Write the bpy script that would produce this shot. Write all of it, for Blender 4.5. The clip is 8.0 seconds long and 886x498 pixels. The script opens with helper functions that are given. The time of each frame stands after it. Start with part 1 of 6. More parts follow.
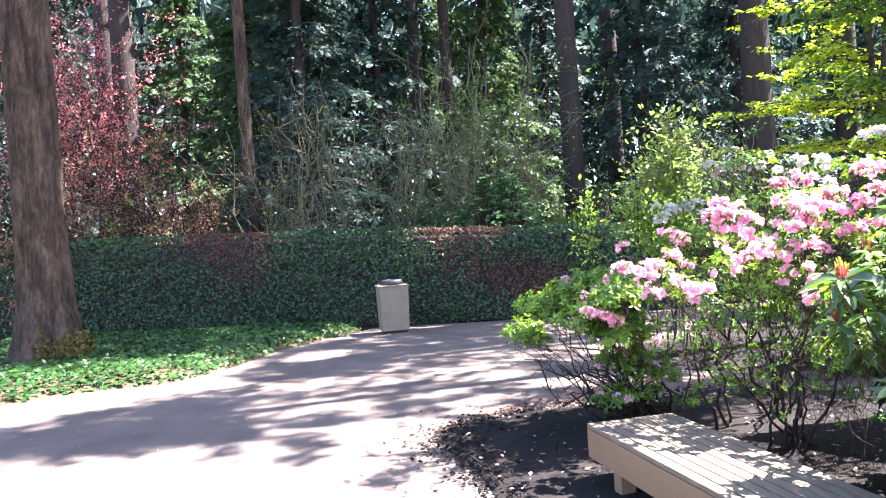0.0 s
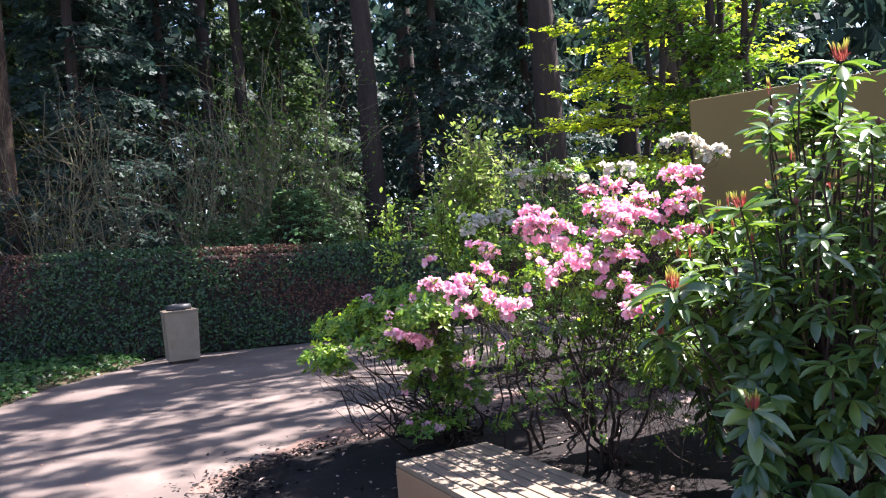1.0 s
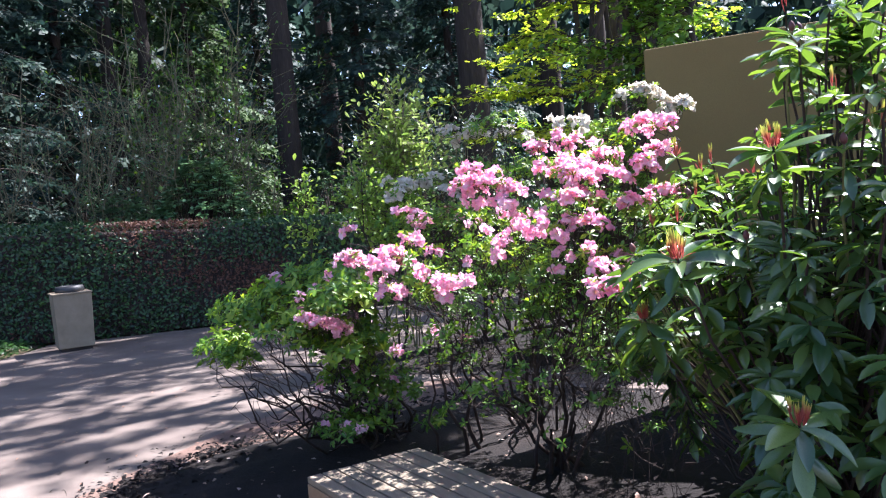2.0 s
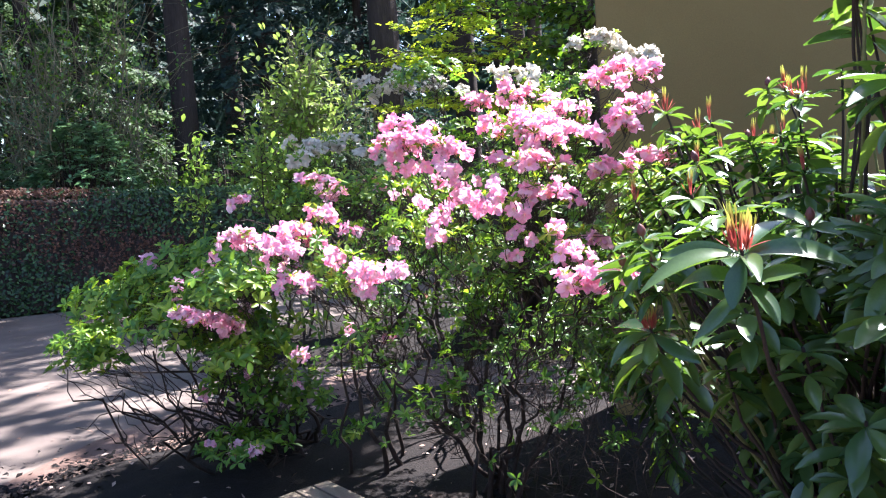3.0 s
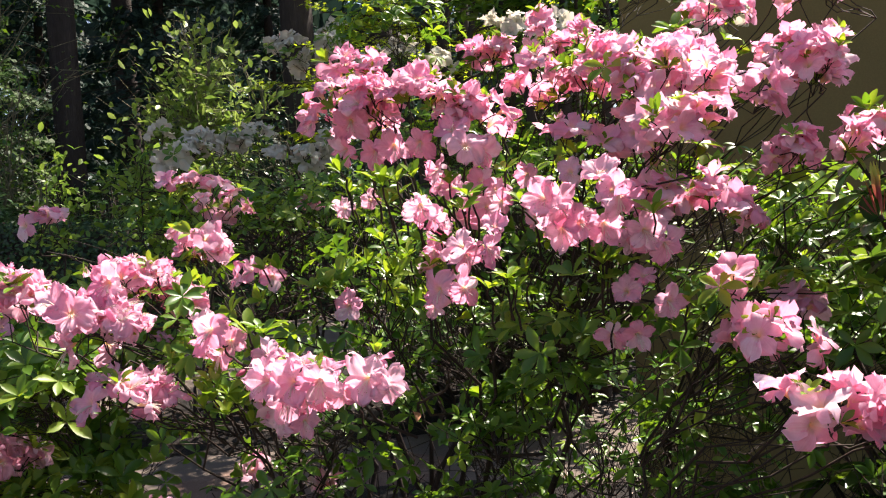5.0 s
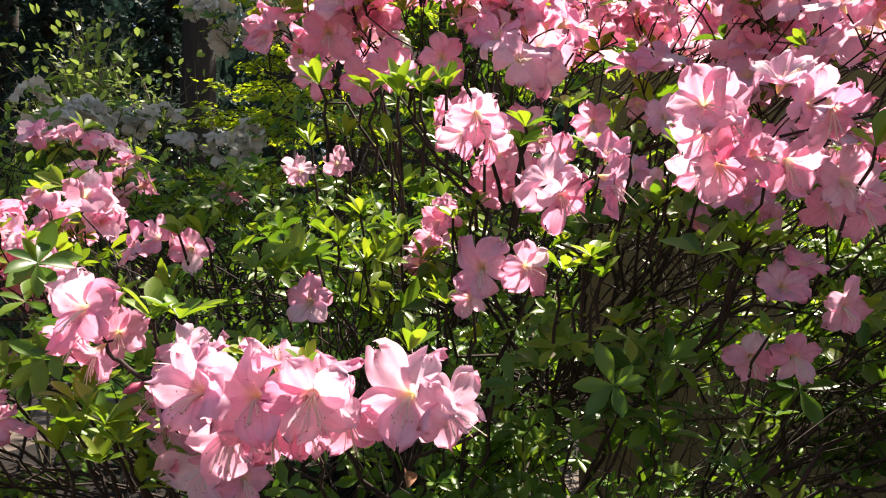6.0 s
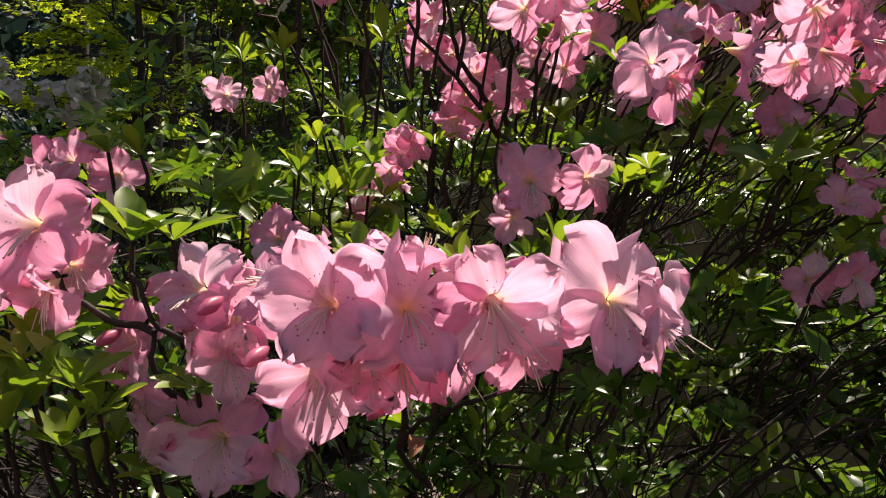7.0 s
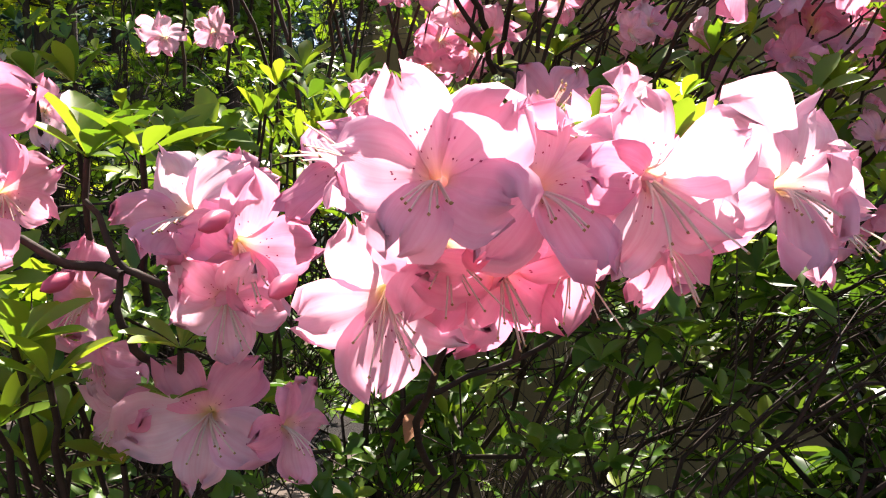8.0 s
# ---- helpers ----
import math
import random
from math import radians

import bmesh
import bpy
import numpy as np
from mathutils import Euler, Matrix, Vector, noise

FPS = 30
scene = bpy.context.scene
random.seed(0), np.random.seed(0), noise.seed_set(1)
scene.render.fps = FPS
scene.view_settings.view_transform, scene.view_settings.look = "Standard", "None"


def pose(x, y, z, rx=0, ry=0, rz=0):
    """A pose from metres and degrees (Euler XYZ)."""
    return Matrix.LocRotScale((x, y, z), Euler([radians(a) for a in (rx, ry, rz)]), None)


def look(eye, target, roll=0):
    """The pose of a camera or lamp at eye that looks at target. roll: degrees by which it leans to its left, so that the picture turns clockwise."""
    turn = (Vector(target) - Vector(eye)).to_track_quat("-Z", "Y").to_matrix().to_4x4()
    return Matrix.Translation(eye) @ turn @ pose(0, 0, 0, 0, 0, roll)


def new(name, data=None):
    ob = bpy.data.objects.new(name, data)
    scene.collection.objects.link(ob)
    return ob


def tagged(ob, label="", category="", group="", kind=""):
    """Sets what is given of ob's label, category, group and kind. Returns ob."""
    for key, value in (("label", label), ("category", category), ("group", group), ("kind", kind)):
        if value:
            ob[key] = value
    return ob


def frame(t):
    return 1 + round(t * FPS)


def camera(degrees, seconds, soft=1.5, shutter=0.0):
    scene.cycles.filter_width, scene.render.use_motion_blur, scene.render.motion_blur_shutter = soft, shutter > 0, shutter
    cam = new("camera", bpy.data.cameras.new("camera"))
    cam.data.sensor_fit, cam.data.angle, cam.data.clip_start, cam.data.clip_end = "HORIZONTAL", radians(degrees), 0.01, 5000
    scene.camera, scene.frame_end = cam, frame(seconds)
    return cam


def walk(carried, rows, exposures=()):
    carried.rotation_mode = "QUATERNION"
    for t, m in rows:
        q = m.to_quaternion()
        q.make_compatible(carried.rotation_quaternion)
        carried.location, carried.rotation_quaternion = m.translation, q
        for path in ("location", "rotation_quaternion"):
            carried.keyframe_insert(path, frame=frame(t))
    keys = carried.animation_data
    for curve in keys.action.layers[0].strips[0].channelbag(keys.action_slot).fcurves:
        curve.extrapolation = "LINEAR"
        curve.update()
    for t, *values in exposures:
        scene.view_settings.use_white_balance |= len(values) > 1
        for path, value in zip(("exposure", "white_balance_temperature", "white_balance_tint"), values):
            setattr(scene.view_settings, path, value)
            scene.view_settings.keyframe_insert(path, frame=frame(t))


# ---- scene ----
cam = camera(57.4, 8.0, soft=1.15)
PATH = [
    (0, (0.429, 0.809, 1.6), (0.342, 2.807, 1.57), -3.8),
    (0.5, (0.475, 1.087, 1.595), (0.585, 3.084, 1.564), -4.1),
    (1, (0.498, 1.425, 1.573), (0.896, 3.385, 1.552), -4.8),
    (1.2, (0.519, 1.589, 1.555), (0.987, 3.533, 1.53), -5.2),
    (2.3, (0.69, 2.47, 1.506), (1.331, 4.36, 1.377), -4.7),
    (2.5, (0.711, 2.636, 1.51), (1.411, 4.503, 1.356), -4.7),
    (3, (0.85, 3.041, 1.488), (1.643, 4.869, 1.318), -4.0),
    (3.5, (0.968, 3.42, 1.477), (1.816, 5.227, 1.348), -3.3),
    (4, (1.079, 3.789, 1.471), (2.005, 5.559, 1.37), -3.3),
    (4.5, (1.208, 4.14, 1.432), (2.147, 5.902, 1.322), -3.3),
    (4.7, (1.246, 4.271, 1.435), (2.191, 6.031, 1.323), -3.6),
    (5.8, (1.381, 4.883, 1.299), (2.594, 6.471, 1.39), 0.3),
    (6, (1.399, 4.947, 1.295), (2.629, 6.522, 1.375), 0.6),
    (6.5, (1.39, 5.062, 1.279), (2.74, 6.536, 1.348), 0.3),
    (7, (1.362, 5.179, 1.241), (2.927, 6.423, 1.296), -0.9),
    (7.5, (1.377, 5.25, 1.219), (3.043, 6.355, 1.261), -2.0),
    (8, (1.399, 5.296, 1.202), (3.096, 6.352, 1.268), -2.1),
]
EXPOSURE = [(0, 3.57, 6050, 20), (0.5, 3.35, 6000, 22), (0.8, 2.85, 6050, 22), (1, 2.5, 6100, 23), (1.2, 2.4, 5950, 21), (2.5, 2.5, 5700, 19), (3, 2.68, 5800, 18), (3.5, 2.42, 6050, 16), (4, 1.7, 6550, 14), (4.5, 1.65, 6750, 14), (6, 1.55, 7200, 14), (6.5, 1.07, 7150, 18), (7, 0.78, 7100, 20), (7.5, 1.2, 7050, 18), (8, 1.8, 6950, 16)]
walk(cam, [(t, look(eye, target, roll)) for t, eye, target, roll in PATH], EXPOSURE)

# ---- light: a high spring sun from the side, clear sky ----
SUN_AZ, SUN_EL = radians(72), radians(58)
TO_SUN = Vector((math.sin(SUN_AZ) * math.cos(SUN_EL), math.cos(SUN_AZ) * math.cos(SUN_EL), math.sin(SUN_EL)))
world = bpy.data.worlds.new("sky")
world.use_nodes = True
scene.world = world
sky = world.node_tree.nodes.new("ShaderNodeTexSky")
sky.sky_type, sky.sun_disc, sky.sun_elevation, sky.sun_rotation = "NISHITA", False, SUN_EL, SUN_AZ
world.node_tree.nodes["Background"].inputs["Strength"].default_value = 0.07
world.node_tree.links.new(sky.outputs[0], world.node_tree.nodes["Background"].inputs["Color"])
sun = new("sun", bpy.data.lights.new("sun", "SUN"))
sun.data.energy, sun.data.angle, sun.data.color = 5.0, radians(0.53), (1.0, 0.95, 0.86)
sun.matrix_world = look(TO_SUN * 60, (0, 0, 0))

# ---- building helpers ----
rng = np.random.default_rng(7)


def make_mesh(name, blocks, mats, smooth=True):
    """One mesh from blocks of (points, faces, material index, grade per point or None, place across the petal)."""
    me = bpy.data.meshes.new(name)
    vs, idx, start, mi, gr, sd, off, lo = [], [], [], [], [], [], 0, 0
    for b in blocks:
        v, f = np.asarray(b[0], float), np.asarray(b[1], int)
        if len(v) == 0 or len(f) == 0:
            continue
        k = f.shape[1]
        vs.append(v)
        idx.append((f + off).ravel())
        start.append(lo + np.arange(len(f)) * k)
        mi.append(np.full(len(f), b[2] if len(b) > 2 else 0))
        gr.append(b[3] if len(b) > 3 and b[3] is not None else np.zeros(len(v)))
        sd.append(b[4] if len(b) > 4 else np.zeros(len(v)))
        off += len(v)
        lo += len(f) * k
    veined = any(len(b) > 4 for b in blocks)
    v, idx, start, mi, gr, sd = map(np.concatenate, (vs, idx, start, mi, gr, sd))
    me.vertices.add(len(v))
    me.vertices.foreach_set("co", v.astype(np.float32).ravel())
    me.loops.add(len(idx))
    me.loops.foreach_set("vertex_index", idx.astype(np.int32))
    me.polygons.add(len(start))
    me.polygons.foreach_set("loop_start", start.astype(np.int32))
    me.polygons.foreach_set("material_index", mi.astype(np.int32))
    at = me.attributes.new("grade", "FLOAT", "POINT")
    at.data.foreach_set("value", gr.astype(np.float32))
    if veined:
        me.attributes.new("side", "FLOAT", "POINT").data.foreach_set("value", sd.astype(np.float32))
    me.update(calc_edges=True)
    me.polygons.foreach_set("use_smooth", np.full(len(start), smooth))
    for m in mats if isinstance(mats, (list, tuple)) else [mats]:
        me.materials.append(m)
    return me


def thing(name, at, label, category, group="", kind=""):
    """An Empty at a thing's base, to carry its parts."""
    ob = new(name)
    ob.location = at
    ob.empty_display_size = 0.1
    return tagged(ob, label, category, group, kind)


def part(name, data, parent, label="", m=None, kind=""):
    """A mesh under its thing; the mesh is given in world places unless m (local pose) is given."""
    ob = new(name, data)
    ob.parent = parent
    if m is None:
        at, p = Vector((0, 0, 0)), parent
        while p:
            at, p = at + p.location, p.parent
        ob.location = -at
    else:
        ob.matrix_basis = m
    return tagged(ob, label, kind=kind)


def solid(name, blocks, mats, label, category, kind="", group="", smooth=True):
    """A thing of one mesh."""
    return tagged(new(name, make_mesh(name, blocks, mats, smooth)), label, category, group, kind)


def unit(a):
    a = np.asarray(a, float)
    return a / np.maximum(np.linalg.norm(a, axis=-1, keepdims=True), 1e-9)


def frames(axis, up):
    """Turning matrices whose y follows axis and whose z leans to up."""
    y = unit(axis)
    x = unit(np.cross(y, up) + 1e-6)
    return np.stack([x, y, np.cross(x, y)], axis=-1)


def scatter(tv, tf, rot, pos, size, mat=0, grade=None):
    """Copies of a small piece, joined: rot (n,3,3), pos (n,3), size (n,) or (n,3)."""
    n = len(pos)
    size = np.asarray(size, float)
    size = np.repeat(size[:, None], 3, 1) if size.ndim == 1 else size
    v = np.einsum("nij,nkj->nki", rot, tv[None] * size[:, None, :]) + np.asarray(pos)[:, None, :]
    f = (np.asarray(tf)[None] + (np.arange(n) * len(tv))[:, None, None]).reshape(-1, np.asarray(tf).shape[1])
    return v.reshape(-1, 3), f, mat, (np.tile(grade, n) if grade is not None else None)


def grid_faces(nx, ny):
    i, j = np.meshgrid(np.arange(nx - 1), np.arange(ny - 1), indexing="ij")
    a = (i * ny + j).ravel()
    return np.stack([a, a + ny, a + ny + 1, a + 1], 1)


def tube(pts, radii, sides=6, mat=0):
    """A tapering stem along pts, with a closed end."""
    pts, radii = np.asarray(pts, float), np.asarray(radii, float)
    tan = unit(np.gradient(pts, axis=0))
    ref = np.array([0.31, 0.9, 0.2]) if abs(tan[0][2]) > 0.7 else np.array([0.1, 0.2, 0.97])
    a = unit(np.cross(tan, ref))
    b = np.cross(tan, a)
    ang = np.arange(sides) * 2 * math.pi / sides
    ring = a[:, None] * np.cos(ang)[None, :, None] + b[:, None] * np.sin(ang)[None, :, None]
    v = (pts[:, None] + ring * radii[:, None, None]).reshape(-1, 3)
    i, j = np.meshgrid(np.arange(len(pts) - 1), np.arange(sides), indexing="ij")
    f = np.stack([i * sides + j, i * sides + (j + 1) % sides, (i + 1) * sides + (j + 1) % sides, (i + 1) * sides + j], -1).reshape(-1, 4)
    return v, f, mat, np.repeat(np.linspace(0, 1, len(pts)), sides)


def bend(a, b, n=6, sag=0.0, wob=0.05, out=None):
    """Points from a to b with a bow (out) and a wobble."""
    a, b = np.asarray(a, float), np.asarray(b, float)
    t = np.linspace(0, 1, n)[:, None]
    p = a + (b - a) * t
    p[:, 2] -= sag * np.sin(math.pi * t[:, 0])
    if out is not None:
        p += np.asarray(out) * np.sin(math.pi * t)
    w = rng.normal(0, wob, (n, 3))
    w[0] = w[-1] = 0
    return p + w


def box(cx, cy, cz, sx, sy, sz, rz=0.0, bevel=0.006, mat=0, taper=1.0):
    """A block with chamfered edges, centre and full sizes; taper widens the top."""
    bm = bmesh.new()
    bmesh.ops.create_cube(bm, size=1)
    for v in bm.verts:
        k = taper if v.co.z > 0 else 1.0
        v.co = Vector((v.co.x * sx * k, v.co.y * sy * k, v.co.z * sz))
    if bevel:
        bmesh.ops.bevel(bm, geom=list(bm.edges), offset=bevel, segments=2, affect="EDGES", profile=0.6)
    m = Matrix.Translation((cx, cy, cz)) @ Matrix.Rotation(rz, 4, "Z")
    bm.transform(m)
    bmesh.ops.triangulate(bm, faces=bm.faces)
    bm.verts.index_update()
    v = np.array([p.co for p in bm.verts])
    f = np.array([[q.index for q in p.verts] for p in bm.faces])
    bm.free()
    return v, f, mat, None


def inside(poly, p):
    """Which of the points p (n,2) lie in the polygon."""
    poly = np.asarray(poly, float)
    x, y, r = p[:, 0], p[:, 1], np.zeros(len(p), bool)
    for (x0, y0), (x1, y1) in zip(poly, np.roll(poly, -1, 0)):
        c = ((y0 > y) != (y1 > y)) & (x < (x1 - x0) * (y - y0) / (y1 - y0 + 1e-12) + x0)
        r ^= c
    return r


def edge_gap(poly, p):
    """How far the points p lie from the polygon's edge."""
    poly = np.asarray(poly, float)
    best = np.full(len(p), 1e9)
    for a, b in zip(poly, np.roll(poly, -1, 0)):
        d = b - a
        t = np.clip(((p - a) @ d) / (d @ d), 0, 1)
        best = np.minimum(best, np.linalg.norm(p - (a + t[:, None] * d), axis=1))
    return best


def smooth_loop(pts, n=10):
    """A closed loop rounded through its corners."""
    pts, out = np.asarray(pts, float), []
    m = len(pts)
    for i in range(m):
        p0, p1, p2, p3 = pts[i - 1], pts[i], pts[(i + 1) % m], pts[(i + 2) % m]
        for t in np.arange(n) / n:
            out.append(0.5 * (2 * p1 + (p2 - p0) * t + (2 * p0 - 5 * p1 + 4 * p2 - p3) * t * t + (3 * p1 - p0 - 3 * p2 + p3) * t ** 3))
    return np.array(out)


def sheet(poly, z, mat, rise=0.0, run=0.3, step=0.25, rough=0.0):
    """A patch of ground in the outline poly, that rises by `rise` within `run` of its edge."""
    bm = bmesh.new()
    loop = [bm.verts.new((x, y, z)) for x, y in poly]
    bm.faces.new(loop)
    bmesh.ops.triangulate(bm, faces=bm.faces)
    lo, hi = np.min(poly, 0), np.max(poly, 0)
    for ax in (0, 1):
        for c in np.arange(lo[ax] + step, hi[ax], step):
            co, no = [0, 0, 0], [0, 0, 0]
            co[ax], no[ax] = c, 1
            bmesh.ops.bisect_plane(bm, geom=list(bm.verts) + list(bm.edges) + list(bm.faces), plane_co=co, plane_no=no)
    bmesh.ops.triangulate(bm, faces=bm.faces)
    bmesh.ops.recalc_face_normals(bm, faces=bm.faces)
    bm.verts.index_update()
    v = np.array([p.co for p in bm.verts])
    g = edge_gap(poly, v[:, :2])
    v[:, 2] += rise * np.clip(g / run, 0, 1) ** 0.6
    if rough:
        v[:, 2] += np.array([noise.noise(Vector(p) * 2.5) for p in v]) * rough * np.clip(g / run, 0, 1)
    tri = [[q.index for q in (f.verts if f.normal.z > 0 else reversed(f.verts))] for f in bm.faces]
    bm.free()
    return [(v, tri, mat, None)]


# ---- materials ----
def material(name):
    m = bpy.data.materials.new(name)
    m.use_nodes = True
    nt = m.node_tree
    return m, nt, nt.nodes["Principled BSDF"], nt.nodes["Material Output"]


def node(nt, kind, **inputs):
    n = nt.nodes.new("ShaderNode" + kind)
    for k, v in inputs.items():
        n.inputs[k.replace("_", " ")].default_value = v
    return n


def ramp(nt, fac, stops):
    n = nt.nodes.new("ShaderNodeValToRGB")
    e = n.color_ramp.elements
    while len(e) < len(stops):
        e.new(0.5)
    for el, (p, c) in zip(e, stops):
        el.position, el.color = p, (*c, 1)
    nt.links.new(fac, n.inputs["Fac"])
    return n.outputs["Color"]


def coords(nt, scale=(1, 1, 1)):
    geo, mp = nt.nodes.new("ShaderNodeTexCoord"), nt.nodes.new("ShaderNodeMapping")
    mp.inputs["Scale"].default_value = scale
    nt.links.new(geo.outputs["Object"], mp.inputs["Vector"])
    return mp.outputs["Vector"]


def bump(nt, height, bsdf, strength=0.4, distance=0.02):
    b = node(nt, "Bump", Strength=strength, Distance=distance)
    nt.links.new(height, b.inputs["Height"])
    nt.links.new(b.outputs["Normal"], bsdf.inputs["Normal"])


def mixc(nt, fac, a, b, mode="MIX"):
    n = nt.nodes.new("ShaderNodeMix")
    n.data_type, n.blend_type = "RGBA", mode
    for sock, val in ((n.inputs[0], fac), (n.inputs[6], a), (n.inputs[7], b)):
        if isinstance(val, bpy.types.NodeSocket):
            nt.links.new(val, sock)
        else:
            sock.default_value = val if isinstance(val, (int, float)) else (*val, 1)
    return n.outputs[2]


def rough_mat(name, stops, scale=4.0, fine=60.0, roughness=0.85, relief=0.4, depth=0.02, stretch=(1, 1, 1), spec=0.3):
    """Earth, bark, stone: colour from two scales of noise, with relief."""
    m, nt, b, _ = material(name)
    co = coords(nt, stretch)
    n1, n2 = node(nt, "TexNoise", Scale=scale, Detail=8.0, Roughness=0.65), node(nt, "TexNoise", Scale=fine, Detail=4.0, Roughness=0.7)
    for n in (n1, n2):
        nt.links.new(co, n.inputs["Vector"])
    f = mixc(nt, 0.45, n1.outputs["Fac"], n2.outputs["Fac"])
    nt.links.new(ramp(nt, f, stops), b.inputs["Base Color"])
    b.inputs["Roughness"].default_value, b.inputs["Specular IOR Level"].default_value = roughness, spec
    bump(nt, f, b, relief, depth)
    return m


def leaf_mat(name, dark, light, trans=0.45, roughness=0.4, spec=0.5, glow=None, tip=None, fine=0.0, veins=0.0):
    """A leaf or petal: colour varies from piece to piece, light comes through it."""
    m, nt, b, out = material(name)
    geo, info = nt.nodes.new("ShaderNodeNewGeometry"), nt.nodes.new("ShaderNodeObjectInfo")
    add = node(nt, "Math")
    add.operation = "ADD"
    nt.links.new(geo.outputs["Random Per Island"], add.inputs[0])
    nt.links.new(info.outputs["Random"], add.inputs[1])
    fr = node(nt, "Math")
    fr.operation = "FRACT"
    nt.links.new(add.outputs[0], fr.inputs[0])
    col = ramp(nt, fr.outputs[0], [(0.0, dark), (0.55, tuple((a + c) / 2 for a, c in zip(dark, light))), (1.0, light)])
    ns = node(nt, "TexNoise", Scale=35.0, Detail=4.0)
    nt.links.new(coords(nt), ns.inputs["Vector"])
    col = mixc(nt, 0.35, col, ramp(nt, ns.outputs["Fac"], [(0.3, (0.55, 0.55, 0.55)), (0.7, (1, 1, 1))]), "MULTIPLY")
    if fine:
        nf = node(nt, "TexNoise", Scale=150.0, Detail=5.0)
        nt.links.new(coords(nt), nf.inputs["Vector"])
        col = mixc(nt, fine, col, ramp(nt, nf.outputs["Fac"], [(0.32, (0.72, 0.5, 0.62)), (0.62, (1.0, 1.0, 1.0))]), "MULTIPLY")
    if veins:
        sa, cx = nt.nodes.new("ShaderNodeAttribute"), nt.nodes.new("ShaderNodeCombineXYZ")
        sa.attribute_name = "side"
        nt.links.new(sa.outputs["Fac"], cx.inputs["X"])
        nv = node(nt, "TexNoise", Scale=7.0, Detail=3.0, Roughness=0.6)
        nt.links.new(cx.outputs[0], nv.inputs["Vector"])
        col = mixc(nt, veins, col, ramp(nt, nv.outputs["Fac"], [(0.35, (0.9, 0.62, 0.74)), (0.6, (1.0, 1.0, 1.0))]), "MULTIPLY")
        bump(nt, nv.outputs["Fac"], b, 0.3, 0.002)
    if tip:
        at = nt.nodes.new("ShaderNodeAttribute")
        at.attribute_name = "grade"
        col = mixc(nt, at.outputs["Fac"], col, tip)
    nt.links.new(col, b.inputs["Base Color"])
    b.inputs["Roughness"].default_value, b.inputs["Specular IOR Level"].default_value = roughness, spec
    tr = nt.nodes.new("ShaderNodeBsdfTranslucent")
    if glow:
        nt.links.new(mixc(nt, 1.0, col, glow, "MULTIPLY"), tr.inputs["Color"])
    else:
        nt.links.new(col, tr.inputs["Color"])
    mx = node(nt, "MixShader", Fac=trans)
    nt.links.new(b.outputs[0], mx.inputs[1])
    nt.links.new(tr.outputs[0], mx.inputs[2])
    nt.links.new(mx.outputs[0], out.inputs["Surface"])
    return m


ASPHALT = rough_mat("path_surface", [(0.3, (0.065, 0.049, 0.041)), (0.47, (0.108, 0.083, 0.07)), (0.58, (0.145, 0.115, 0.096)), (0.7, (0.27, 0.225, 0.19))], 1.2, 140, 0.9, 0.35, 0.006)
SOIL = rough_mat("forest_floor", [(0.3, (0.03, 0.022, 0.014)), (0.55, (0.075, 0.055, 0.03)), (0.75, (0.09, 0.1, 0.035))], 0.7, 18, 0.95, 0.6, 0.05)
# dark mulch, blackened further: shade under the shrubs is put into its colour
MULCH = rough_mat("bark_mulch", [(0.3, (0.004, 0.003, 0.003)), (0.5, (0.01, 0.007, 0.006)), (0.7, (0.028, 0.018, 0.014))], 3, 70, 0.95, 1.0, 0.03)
NEEDLES = rough_mat("fallen_needles", [(0.3, (0.07, 0.04, 0.03)), (0.52, (0.14, 0.088, 0.068)), (0.72, (0.26, 0.19, 0.155))], 4, 120, 0.95, 0.7, 0.01)
STUCCO = rough_mat("tan_stucco", [(0.3, (0.13, 0.09, 0.034)), (0.5, (0.16, 0.113, 0.043)), (0.7, (0.19, 0.138, 0.058))], 0.8, 160, 0.9, 0.25, 0.004)
BIN_STONE = rough_mat("tan_aggregate", [(0.3, (0.17, 0.13, 0.085)), (0.5, (0.23, 0.18, 0.125)), (0.75, (0.3, 0.245, 0.18))], 6, 220, 0.9, 0.5, 0.004)
BARK = rough_mat("fir_bark", [(0.34, (0.012, 0.007, 0.005)), (0.47, (0.045, 0.028, 0.018)), (0.6, (0.105, 0.07, 0.048)), (0.75, (0.21, 0.155, 0.115))], 5, 22, 0.95, 1.0, 0.06, (1, 1, 0.3))
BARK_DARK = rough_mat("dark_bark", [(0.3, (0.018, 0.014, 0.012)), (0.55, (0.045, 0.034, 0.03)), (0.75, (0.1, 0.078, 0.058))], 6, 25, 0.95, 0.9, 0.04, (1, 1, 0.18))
MOSS = rough_mat("moss", [(0.3, (0.04, 0.05, 0.012)), (0.6, (0.13, 0.1, 0.02)), (0.8, (0.2, 0.17, 0.04))], 8, 90, 1.0, 0.8, 0.02)
TWIG = rough_mat("twig_bark", [(0.3, (0.014, 0.009, 0.008)), (0.55, (0.036, 0.023, 0.018)), (0.8, (0.085, 0.05, 0.045))], 20, 120, 0.8, 0.4, 0.003)
GREEN_STEM = rough_mat("green_stem", [(0.3, (0.07, 0.07, 0.025)), (0.55, (0.14, 0.14, 0.05)), (0.8, (0.2, 0.17, 0.08))], 20, 120, 0.6, 0.3, 0.003)
TWIG_GREY = rough_mat("grey_twig", [(0.3, (0.07, 0.06, 0.036)), (0.55, (0.17, 0.15, 0.09)), (0.8, (0.32, 0.285, 0.19))], 6, 60, 0.85, 0.4, 0.005)
